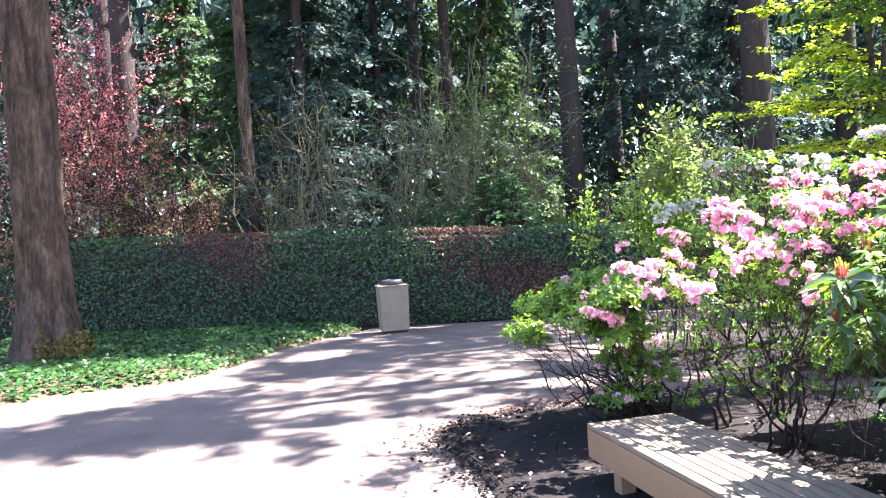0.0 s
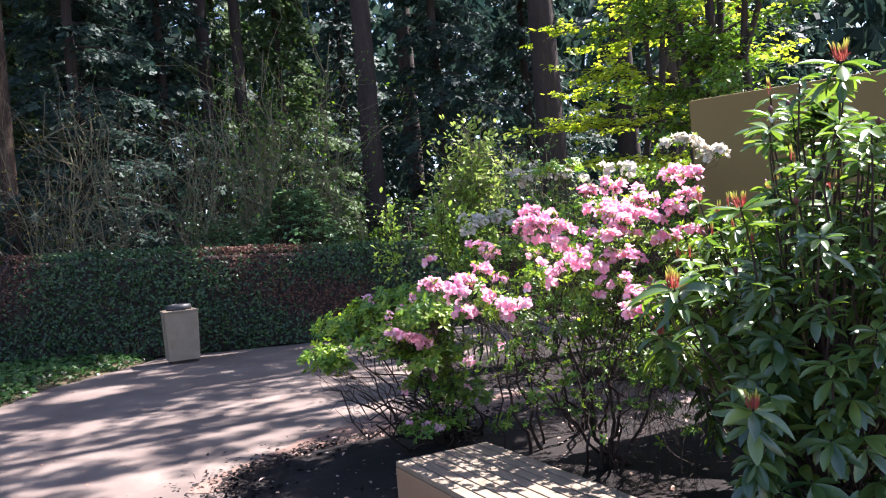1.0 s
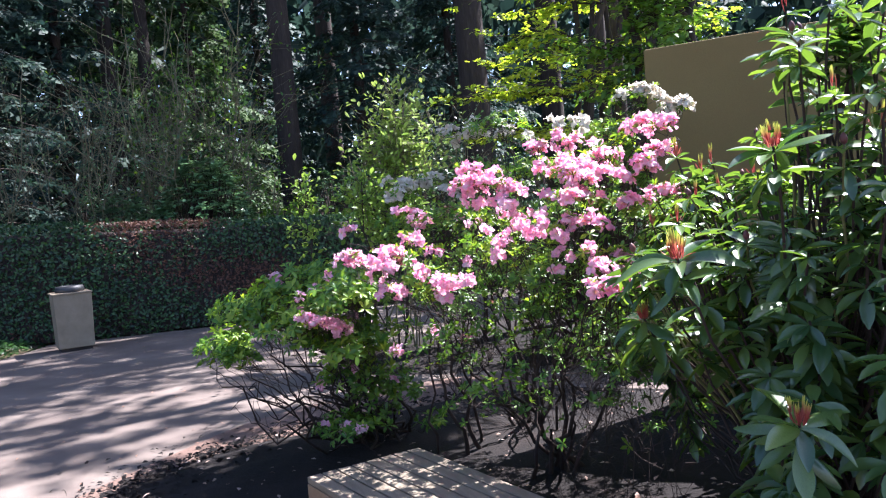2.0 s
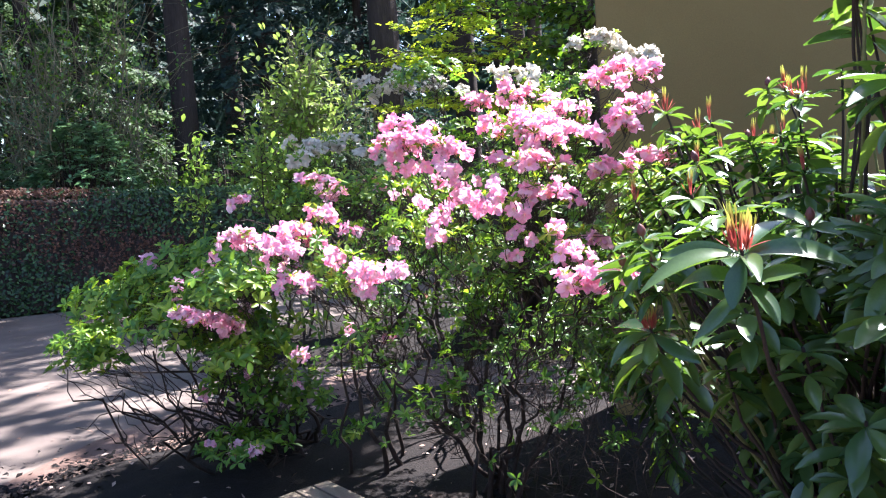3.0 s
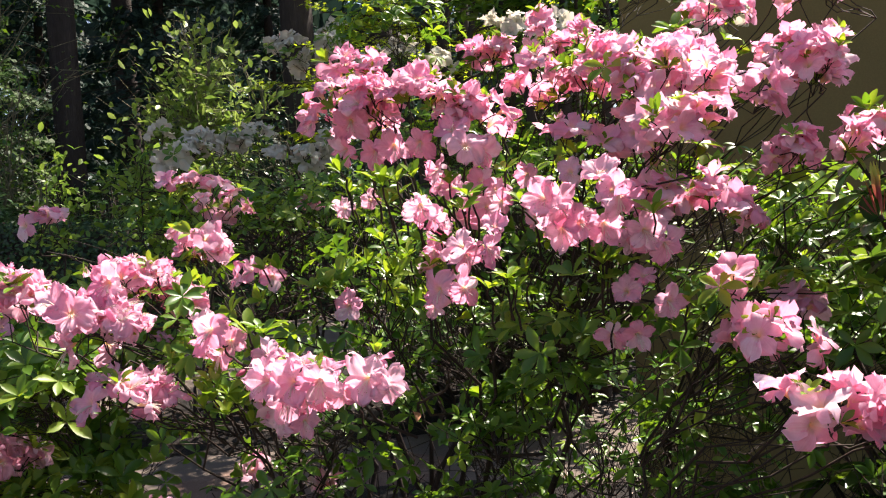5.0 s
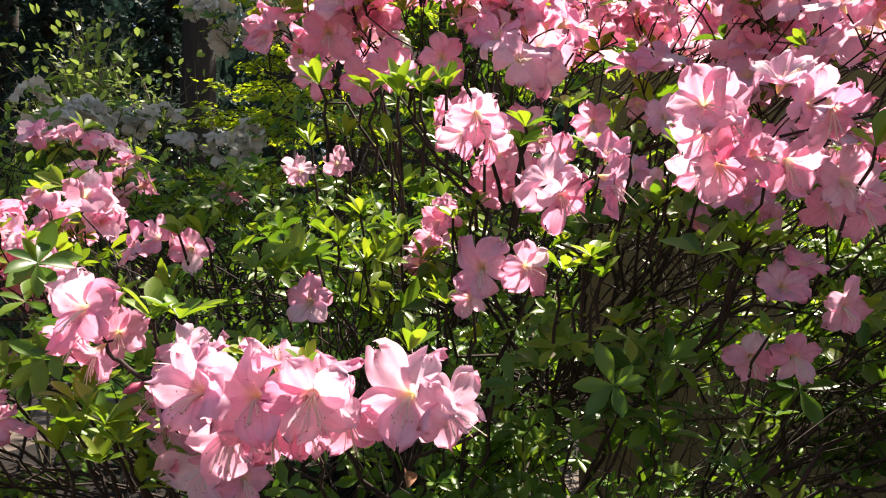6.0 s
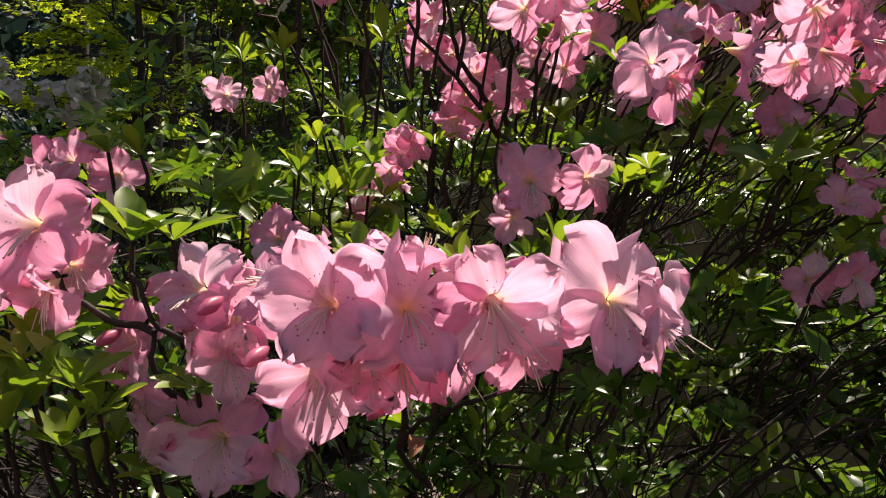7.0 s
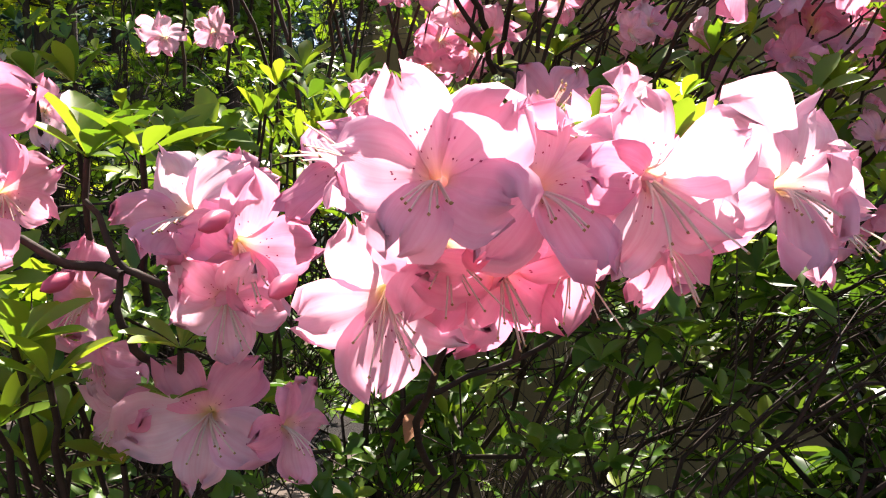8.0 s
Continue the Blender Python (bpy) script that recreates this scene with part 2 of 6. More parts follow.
TIMBER = rough_mat("weathered_timber", [(0.3, (0.09, 0.07, 0.05)), (0.5, (0.17, 0.135, 0.095)), (0.75, (0.27, 0.22, 0.16))], 3, 60, 0.7, 0.35, 0.004, (12, 1, 12))
PANEL = rough_mat("painted_apron", [(0.3, (0.19, 0.115, 0.065)), (0.5, (0.23, 0.145, 0.085)), (0.75, (0.27, 0.175, 0.105))], 2, 90, 0.6, 0.15, 0.003)
BLACK = rough_mat("black_plastic", [(0.3, (0.012, 0.012, 0.014)), (0.7, (0.03, 0.03, 0.032))], 5, 80, 0.5, 0.1, 0.002, spec=0.5)

PETAL = leaf_mat("pink_petal", (0.942, 0.45, 0.635), (0.988, 0.79, 0.88), 0.52, 0.5, 0.25, (1.02, 0.85, 0.92), tip=(0.84, 0.78, 0.3), fine=0.2, veins=0.45)
SPOT = rough_mat("petal_spot", [(0.3, (0.35, 0.03, 0.1)), (0.7, (0.45, 0.06, 0.15))], 50, 200)
PETAL_WHITE = leaf_mat("white_petal", (0.6, 0.55, 0.45), (0.76, 0.7, 0.6), 0.4, 0.55, 0.25)
STAMEN = leaf_mat("stamen", (0.93, 0.8, 0.72), (0.96, 0.88, 0.8), 0.45, 0.5)
ANTHER = rough_mat("anther", [(0.3, (0.4, 0.25, 0.12)), (0.7, (0.5, 0.36, 0.16))], 50, 200)
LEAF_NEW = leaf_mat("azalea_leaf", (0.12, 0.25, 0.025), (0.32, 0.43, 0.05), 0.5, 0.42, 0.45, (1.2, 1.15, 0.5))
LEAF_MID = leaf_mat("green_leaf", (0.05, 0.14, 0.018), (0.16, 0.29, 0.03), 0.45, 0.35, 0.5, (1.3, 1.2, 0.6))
LEAF_RHODO = leaf_mat("rhododendron_leaf", (0.03, 0.075, 0.03), (0.115, 0.18, 0.048), 0.36, 0.27, 0.9, (2.0, 2.0, 0.5))
CANDLE = leaf_mat("red_bract", (0.3, 0.035, 0.035), (0.48, 0.13, 0.09), 0.35, 0.5, 0.4, tip=(0.42, 0.44, 0.07))
BUD = leaf_mat("brown_bud", (0.09, 0.03, 0.035), (0.18, 0.06, 0.05), 0.1, 0.5, 0.4)
HEDGE_LEAF = leaf_mat("hedge_leaf", (0.011, 0.036, 0.015), (0.06, 0.13, 0.036), 0.25, 0.36, 0.45)
HEDGE_BROWN = leaf_mat("brown_hedge_leaf", (0.07, 0.03, 0.022), (0.16, 0.08, 0.05), 0.25, 0.6, 0.3)
IVY_LEAF = leaf_mat("ivy_leaf", (0.013, 0.044, 0.01), (0.048, 0.12, 0.021), 0.3, 0.4, 0.35)
FIR_LEAF = leaf_mat("fir_needles", (0.012, 0.033, 0.03), (0.055, 0.095, 0.065), 0.35, 0.6, 0.25)
CEDAR_LEAF = leaf_mat("cedar_spray", (0.034, 0.078, 0.028), (0.11, 0.17, 0.058), 0.4, 0.6, 0.25)
MAPLE_LEAF = leaf_mat("maple_leaf", (0.24, 0.38, 0.03), (0.52, 0.6, 0.07), 0.6, 0.42, 0.4, (1.25, 1.2, 0.5))
LIME_LEAF = leaf_mat("pale_green_leaf", (0.16, 0.26, 0.04), (0.34, 0.44, 0.09), 0.45, 0.4, 0.4)
SHRUB_LEAF = leaf_mat("shrub_leaf", (0.12, 0.23, 0.03), (0.3, 0.43, 0.06), 0.5, 0.4, 0.4)
EVERGREEN = leaf_mat("evergreen_leaf", (0.05, 0.13, 0.05), (0.2, 0.33, 0.13), 0.3, 0.3, 0.6)
BUD_PINK = leaf_mat("pink_bud", (0.62, 0.1, 0.2), (0.75, 0.2, 0.32), 0.3, 0.4, 0.4)
YELLOW_LEAF = leaf_mat("yellowing_leaf", (0.2, 0.17, 0.02), (0.5, 0.38, 0.06), 0.5, 0.5, 0.3)
RED_LEAF = leaf_mat("red_leaf", (0.66, 0.14, 0.15), (0.9, 0.4, 0.38), 0.62, 0.5, 0.3)
COPPER_LEAF = leaf_mat("copper_leaf", (0.32, 0.14, 0.085), (0.62, 0.35, 0.23), 0.52, 0.5, 0.3)
LITTER = leaf_mat("fallen_litter", (0.25, 0.15, 0.11), (0.6, 0.45, 0.38), 0.2, 0.7, 0.2)

# ---- small pieces ----
def leaf_piece(width=0.42, belly=0.6, fold=0.12, droop=0.12, n=4, blunt=0.8):
    """A leaf along y, one long: three points across, n + 1 along; returns points, faces."""
    t = np.linspace(0, 1, n + 1)
    w = width / 2 * np.sin(math.pi * np.clip(t, 0.02, 0.985) ** (math.log(0.5) / math.log(belly))) ** blunt
    pts = np.array([[s * w[i], t[i], -droop * t[i] ** 2 + (fold * w[i] * 2 if s else 0)] for i in range(n + 1) for s in (-1, 0, 1)])
    f = []
    for i in range(n):
        for j in range(2):
            a = i * 3 + j
            f.append([a, a + 1, a + 4, a + 3])
    return pts, np.array(f)


LEAF5 = (np.array([[0, 0, 0], [-0.28, 0.5, 0.06], [0, 0.5, 0], [0.28, 0.5, 0.06], [0, 1, -0.1]]), np.array([[0, 2, 1], [0, 3, 2], [1, 2, 4], [2, 3, 4]]))
SPRAY = (np.array([[0, 0, 0], [-0.05, 0.3, 0], [-0.34, 0.52, -0.08], [0.05, 0.3, 0], [0.36, 0.5, -0.08], [-0.04, 0.62, -0.07], [0.04, 0.62, -0.07], [0, 1.0, -0.22], [-0.24, 0.84, -0.16], [0.25, 0.86, -0.16]]),
         np.array([[0, 5, 1], [1, 5, 2], [0, 3, 6], [3, 4, 6], [5, 6, 7], [5, 7, 8], [6, 9, 7]]))


def lobed_piece(points=5):
    """A maple or ivy leaf: a star with soft lobes, fanned from its middle."""
    a = np.linspace(-2.5, 2.5, points * 2 - 1)
    r = np.array([1.0 if i % 2 == 0 else 0.52 for i in range(len(a))]) * (1 - 0.12 * np.abs(a))
    rim = np.stack([np.sin(a) * r * 0.55, 0.35 + np.cos(a) * r * 0.6, -0.1 * r ** 2], 1)
    v = np.vstack([[[0, 0.35, 0.03]], rim, [[0, 0.0, 0]]])
    n = len(rim)
    f = [[0, i + 2, i + 1] for i in range(n - 1)] + [[0, n + 1, n], [0, 1, n + 1]]
    return v, np.array(f)


LOBED = lobed_piece()
OVAL = leaf_piece(0.55, 0.55, 0.12, 0.12, 3, 0.6)
AZ_LEAF = leaf_piece(0.42, 0.62, 0.22, 0.18, 5)
YOUNG_LEAF = leaf_piece(0.37, 0.66, 0.2, 0.14, 7, 0.66)

# ---- the setting: ground, path, beds, wall ----
solid("ground", [(np.array([[-400, -400, -0.03], [400, -400, -0.03], [400, 400, -0.03], [-400, 400, -0.03]]), [[0, 1, 2, 3]], 0, None)], SOIL,
      "brown forest floor of needles, moss and soil", "ground", kind="structure")
IVY_EDGE = [(-5.2, 9.75), (-4.8, 10.2), (-4.2, 10.5), (-3.5, 10.75), (-3.1, 11.55), (-2.75, 13.3), (-1.85, 15.0)]
path_loop = [(-16, -8), (-16, 8.6), (-9, 9.0), *IVY_EDGE, (-1.6, 15.75), (1.2, 15.6), (4.5, 15.9), (10, 17.5), (10, -8)]
solid("path", sheet(np.array(path_loop, float), 0.0, 0, step=2.0), ASPHALT, "pale grey-brown worn asphalt path in dappled sun", "path", kind="structure")
# the path-side edge follows the shrubs' shadow, so the mulch paints that too
BED = smooth_loop([(0.95, 0.6), (0.8, 2.2), (0.75, 3.8), (0.55, 5.0), (0.4, 5.9), (0.22, 6.6), (0.08, 7.15), (0.16, 7.45), (0.45, 7.72), (0.9, 7.97), (1.6, 8.1), (2.7, 8.4), (3.5, 8.1), (4.4, 7.2), (6.2, 5.4), (7.4, 2.2), (5, 0.4)], 6)
solid("mulch_bed", sheet(BED, 0.008, 0, 0.06, 0.35, 0.2, 0.04), MULCH, "dark bark mulch and painted shade under the shrubs beside the path", "flower bed", kind="structure")
FRINGE = smooth_loop([(-0.25, 7.2), (0.3, 8.0), (1.2, 8.85), (2.8, 9.2), (3.6, 8.5), (2.5, 8.0), (1.4, 7.7), (0.5, 7.2)], 6)
solid("needle_fringe", sheet(FRINGE, 0.004, 0, 0.0, 0.3, 0.3), NEEDLES, "reddish brown fallen needles along the bed's edge", "litter", kind="structure")
ISLAND = smooth_loop([(2.0, 10.1), (2.2, 11.4), (4.5, 12.4), (7.5, 12.2), (8.2, 10.2), (6.0, 9.0), (3.4, 9.2)], 6)
solid("island_bed", sheet(ISLAND, 0.004, 0, 0.08, 0.4, 0.4, 0.04), MULCH, "dark mulch bed under a maple beyond the path", "flower bed", kind="structure")

# wall: corner at C, running off to the side, with a return that goes back from the corner
WALL_C, WALL_D = np.array([3.52, 6.86]), unit(np.array([0.72, -0.69]))
WALL_H, WALL_T, WALL_L = 2.44, 0.3, 7.5
wn = np.array([WALL_D[1], -WALL_D[0]])
mid = WALL_C + WALL_D * WALL_L / 2 - wn * WALL_T / 2
wall = thing("wall_tan", (*WALL_C, 0), "tan stucco garden wall in shade behind the shrubs", "wall", kind="structure")
part("wall_body", make_mesh("wall_body", [box(*mid, WALL_H / 2, WALL_L, WALL_T, WALL_H, math.atan2(WALL_D[1], WALL_D[0]), 0.012)], STUCCO, False), wall)
for zj in (0.62,):
    gm = WALL_C + WALL_D * WALL_L / 2 + wn * 0.001
    part("joint", make_mesh("joint", [box(*gm, zj, WALL_L - 0.05, 0.004, 0.008, math.atan2(WALL_D[1], WALL_D[0]), 0)], BARK_DARK, False), wall)

# ---- bench: slatted top on an apron and square legs ----
B0, BD, BW, BL = np.array([1.02, 5.79]), unit(np.array([0.262, -0.965])), 0.58, 2.6
BN = np.array([-BD[1], BD[0]])
BZ, BANG = 0.4, math.atan2(BD[1], BD[0])
bench = thing("bench", (*B0, 0), "long slatted timber bench with tan apron, dappled by shade", "bench")


def bench_at(along, across):
    return B0 + BD * along + BN * across


def bench_box(name, along, across, z, sl, sw, sh, mat, label=""):
    return part(name, make_mesh(name, [box(*bench_at(along, across), z, sl, sw, sh, BANG, 0.004)], mat, False), bench, label)


SLAT = TIMBER
for i in range(8):
    w = BW / 8
    bench_box("slat", BL / 2, w * (i + 0.5), BZ - 0.014, BL, w - 0.009, 0.028, SLAT)
bench_box("apron", BL / 2, 0.016, BZ - 0.118, BL - 0.006, 0.03, 0.175, PANEL, "tan front board of the bench")
bench_box("apron", BL / 2, BW - 0.016, BZ - 0.118, BL - 0.006, 0.03, 0.175, PANEL)
bench_box("end_board", 0.018, BW / 2, BZ - 0.118, 0.03, BW - 0.07, 0.175, PANEL)
bench_box("end_board", BL - 0.018, BW / 2, BZ - 0.118, 0.03, BW - 0.07, 0.175, PANEL)
for al in (0.32, BL - 0.32):
    for ac in (0.085, BW - 0.085):
        bench_box("leg", al, ac, (BZ - 0.03) / 2 + 0.01, 0.1, 0.09, BZ - 0.05, PANEL)

# ---- litter bin ----
BIN = (-1.12, 14.85)
bin_ = thing("litter_bin", (*BIN, 0), "square tan aggregate concrete litter bin with a black liner top", "litter bin")
bin_rz = radians(14)
part("body", make_mesh("body", [box(*BIN, 0.425, 0.47, 0.47, 0.76, bin_rz, 0.012, taper=1.08)], BIN_STONE, False), bin_)
part("foot", make_mesh("foot", [box(*BIN, 0.03, 0.41, 0.41, 0.055, bin_rz, 0.006)], BARK_DARK, False), bin_)
part("rim", make_mesh("rim", [box(*BIN, 0.815, 0.53, 0.53, 0.024, bin_rz, 0.008)], BIN_STONE, False), bin_)
lid_r = np.array([[r * math.cos(a), r * math.sin(a), z] for r, z in ((0.19, 0.0), (0.2, 0.03), (0.185, 0.085), (0.14, 0.095), (0.135, 0.03)) for a in np.arange(20) * math.pi / 10])
lid_f = [[i * 20 + j, i * 20 + (j + 1) % 20, (i + 1) * 20 + (j + 1) % 20, (i + 1) * 20 + j] for i in range(4) for j in range(20)]
part("liner_ring", make_mesh("liner_ring", [(lid_r + np.array([*BIN, 0.825]), lid_f, 0, None)], BLACK), bin_, "black plastic liner ring")

# ---- ivy ground cover ----
IVY = np.array([(-16, 8.6), (-9, 9.0), *IVY_EDGE, (-1.75, 15.9), (-6, 16.6), (-16, 18.5)])
ivy = thing("ivy_bed", (-5, 13, 0), "low bed of glossy green ivy beside the path", "ground cover", kind="stuff")


def ivy_height(p):
    g = np.clip(edge_gap(IVY, p) / 0.45, 0, 1) ** 0.5
    return 0.2 * g + 0.05 * np.array([noise.noise(Vector((x, y, 0)) * 0.9) for x, y in p])


p = np.column_stack([rng.uniform(-8.8, -1.6, 22500), rng.uniform(8.6, 16.6, 22500)])
p = p[inside(IVY, p)]
p = p[np.hypot(p[:, 0] + 6.27, p[:, 1] - 13.0) > 0.62]
h = ivy_height(p)
z = h - np.abs(rng.normal(0, 0.03, len(p)))
ax = np.column_stack([rng.normal(0, 1, len(p)), rng.normal(-0.5, 1, len(p)), rng.normal(-0.25, 0.35, len(p))])
up = np.column_stack([rng.normal(0, 0.4, len(p)), rng.normal(-0.25, 0.4, len(p)), np.ones(len(p))])
part("foliage", make_mesh("foliage", [scatter(*LOBED, frames(ax, up), np.column_stack([p, z]), rng.uniform(0.06, 0.11, len(p)))], IVY_LEAF), ivy, kind="stuff")
part("soil", make_mesh("soil", sheet(IVY, 0.002, 0, 0.1, 0.4, 0.8), SOIL), ivy)

# ---- clipped hedge that curves round the end of the path ----
HEDGE = np.array([(-17, 19.6), (-12, 18.2), (-8, 17.0), (-5, 16.35), (-2.2, 15.9), (0.0, 15.75), (2.2, 15.75), (4.5, 16.0), (7.5, 16.9), (11, 18.6)])
HTOP = np.array([2.05, 2.02, 1.98, 1.94, 1.84, 1.74, 1.62, 1.58, 1.56, 1.55])
seg = np.r_[0, np.cumsum(np.linalg.norm(np.diff(HEDGE, axis=0), axis=1))]


def hedge_at(s):
    """Place on the hedge's front foot, outward normal and height at the length s."""
    q = np.column_stack([np.interp(s, seg, HEDGE[:, 0]), np.interp(s, seg, HEDGE[:, 1])])
    e = np.column_stack([np.interp(s + 0.3, seg, HEDGE[:, 0]), np.interp(s + 0.3, seg, HEDGE[:, 1])]) - np.column_stack([np.interp(s - 0.3, seg, HEDGE[:, 0]), np.interp(s - 0.3, seg, HEDGE[:, 1])])
    e = unit(e)
    return q, np.column_stack([e[:, 1], -e[:, 0]]), np.interp(s, seg, HTOP)


hedge = thing("hedge", (0, 15.75, 0), "clipped dark green hedge with browned twiggy patches", "hedge")
ss = np.arange(0, seg[-1], 0.25)
q, nrm, ht = hedge_at(ss)
# closed dark sheet added behind the leaves in place of the hedge's shaded depth
core = []
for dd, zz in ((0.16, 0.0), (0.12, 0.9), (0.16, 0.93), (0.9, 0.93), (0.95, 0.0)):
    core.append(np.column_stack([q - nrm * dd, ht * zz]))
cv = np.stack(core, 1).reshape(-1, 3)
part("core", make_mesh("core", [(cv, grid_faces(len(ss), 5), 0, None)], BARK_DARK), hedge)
n = 62000
s = rng.uniform(0.5, seg[-1] - 0.5, n)
q, nrm, ht = hedge_at(s)
top = rng.random(n) < 0.24
wob = np.array([noise.noise(Vector((a * 0.7, b * 1.2, 3))) for a, b in zip(s, rng.random(n))]) * 0.05
v_ = rng.random(n) ** 0.9
dep = np.where(top, rng.uniform(-0.02, 0.9, n), np.abs(rng.normal(0, 0.06, n)) - 0.05)
zz = np.where(top, ht - np.abs(rng.normal(0, 0.03, n)) + 0.02, v_ * ht)
pos = np.column_stack([q - nrm * (dep + wob)[:, None], zz + wob * top])
out = np.where(top[:, None], np.array([[0, 0, 1.0]]), np.column_stack([nrm, np.full(n, 0.35)]))
nn = out + rng.normal(0, 0.45, (n, 3))
ax = np.column_stack([rng.normal(0, 1, n), rng.normal(0, 0.5, n), rng.normal(-0.3, 0.7, n)])
patch = np.array([noise.noise(Vector((a * 0.42, c * 0.9, 7))) for a, c in zip(s, zz)]) + 0.12 * rng.normal(size=n) + np.where(top | (zz > ht * 0.9), 0.08, 0)
hx = q[:, 0]
brown = patch + 0.3 * np.exp(-((hx - 1.0) / 1.6) ** 2) - 0.12 > 0.2
rot = frames(ax, nn)
size = rng.uniform(0.045, 0.085, n)
blocks = [scatter(*LEAF5, rot[~brown], pos[~brown], size[~brown], 0), scatter(*LEAF5, rot[brown], pos[brown], size[brown] * 0.8, 1)]
part("foliage", make_mesh("foliage", blocks, [HEDGE_LEAF, HEDGE_BROWN]), hedge, kind="stuff")


# ---- forest trees ----
def trunk_blocks(x, y, r, height, lean=(0, 0), flare=1.5, sides=18, mat=0, seed=0, ridge=0.0):
    """A trunk with root flare; ridge: depth of the bark's upright plates, as a share of the radius."""
    zs = np.r_[-0.1, 0.08, 0.25, 0.5, 0.9, 1.4, np.arange(2.2, height, 1.4), height]
    if ridge:
        zs = np.r_[-0.1, np.arange(0.04, 7.0, 0.07), np.arange(7.2, height, 1.4), height]
    ang = np.arange(sides) * 2 * math.pi / sides
    rows = []
    for zc in zs:
        rr = r * (1 - 0.55 * max(zc, 0) / height) * (1 + (flare - 1) * math.exp(-max(zc, 0) / 0.45))
        k = [rr * (1 + 0.07 * noise.noise(Vector((math.cos(a) * 3, math.sin(a) * 3, zc * 0.5 + seed))) + 0.09 * (flare - 1) * math.exp(-max(zc, 0) / 0.5) * math.cos(5 * a + seed) + ridge * (0.5 - abs(noise.noise(Vector((math.cos(a) * 5.5, math.sin(a) * 5.5, zc * 1.1 + seed)))) * 3 + 0.6 * noise.noise(Vector((math.cos(a) * 12, math.sin(a) * 12, zc * 5)))) ) for a in ang]
        rows.append(np.column_stack([x + lean[0] * zc + np.array(k) * np.cos(ang), y + lean[1] * zc + np.array(k) * np.sin(ang), np.full(sides, zc)]))
    v = np.vstack(rows)
    i, j = np.meshgrid(np.arange(len(zs) - 1), np.arange(sides), indexing="ij")
    f = np.stack([i * sides + j, i * sides + (j + 1) % sides, (i + 1) * sides + (j + 1) % sides, (i + 1) * sides + j], -1).reshape(-1, 4)
    return v, f, mat, None


def boughs(x, y, z0, z1, reach, count, per, droop, size, mat=0, lean=(0, 0)):
    """Drooping conifer boughs, each a fan of sprays; returns a block of foliage and stems."""
    stems, P, A, U = [], [], [], []
    for i in range(count):
        zc = z0 + (z1 - z0) * (i + rng.random()) / count
        k = reach * (1 - 0.8 * (zc - z0) / (z1 - z0 + 1e-6)) * rng.uniform(0.6, 1.1)
        a = rng.uniform(0, 2 * math.pi)
        d = np.array([math.cos(a), math.sin(a), 0])
        side = np.array([-d[1], d[0], 0])
        base = np.array([x + lean[0] * zc, y + lean[1] * zc, zc])
        t = np.linspace(0, 1, 6)[:, None]
        pts = base + d * k * t + np.array([0, 0, 1]) * (0.1 * k * t - droop * k * t ** 2)
        stems.append(tube(pts, np.linspace(0.03, 0.006, 6) * k / 2.5, 4, 1))
        u = rng.random(per) ** 0.7
        c = base + d * (k * u)[:, None] + np.array([0, 0, 1]) * (0.1 * k * u - droop * k * u ** 2)[:, None]
        sd = rng.choice([-1, 1], per) * rng.uniform(0.05, 0.42, per) * k * (1.15 - u)
        P.append(c + side * sd[:, None] + np.column_stack([np.zeros(per), np.zeros(per), -np.abs(sd) * 0.35 - rng.random(per) * 0.12]))
        A.append(d * 0.8 + side * (np.sign(sd) * 0.8)[:, None] + np.column_stack([rng.normal(0, 0.3, per), rng.normal(0, 0.3, per), rng.normal(-0.45, 0.4, per)]))
        U.append(np.column_stack([rng.normal(0, 0.5, per), rng.normal(0, 0.5, per), np.ones(per)]))
    P, A, U = map(np.vstack, (P, A, U))
    return scatter(*SPRAY, frames(A, U), P, rng.uniform(0.6, 1.25, len(P)) * size, mat), stems


def conifer(x, y, r, height, z0, reach, count, per, droop, size, leaf, label, lean=(0, 0), bark=BARK_DARK, flare=1.4, name="fir_tree"):
    t = thing(name, (x, y, 0), label, "tree", "forest trees")
    part("trunk", make_mesh("trunk", [trunk_blocks(x, y, r, height, lean, flare, seed=x)], bark), t)
    if count:
        f, st = boughs(x, y, z0, height, reach, count, per, droop, size, 0, lean)
        part("limbwork", make_mesh("limbwork", [(*b[:2], 0, b[3]) for b in st], BARK_DARK), t, kind="stuff")
        part("crown", make_mesh("crown", [f], leaf), t, kind="stuff")
    return t


big = thing("fir_tree", (-6.27, 13.0, 0), "huge ridged fir trunk with mossy roots in the ivy", "tree", "forest trees")
part("trunk", make_mesh("trunk", [trunk_blocks(-6.27, 13.0, 0.385, 30, (-0.003, 0), 1.75, 130, seed=2, ridge=0.07)], BARK), big)
f, st = boughs(-6.27, 13.0, 14, 30, 3.6, 50, 46, 0.5, 0.6)
part("limbwork", make_mesh("limbwork", [(*b[:2], 0, b[3]) for b in st], BARK_DARK), big, kind="stuff")
part("crown", make_mesh("crown", [f], FIR_LEAF), big, kind="stuff")
a = rng.uniform(-1.4, 1.0, 900)
zz = np.abs(rng.normal(0, 0.2, 900))
rr = 0.405 * (1 + 0.75 * np.exp(-zz / 0.45)) + 0.005
pos = np.column_stack([-6.27 + rr * np.cos(a), 13 + rr * np.sin(a), zz + 0.05])
o = np.column_stack([np.cos(a), np.sin(a), np.full(900, 0.4)])
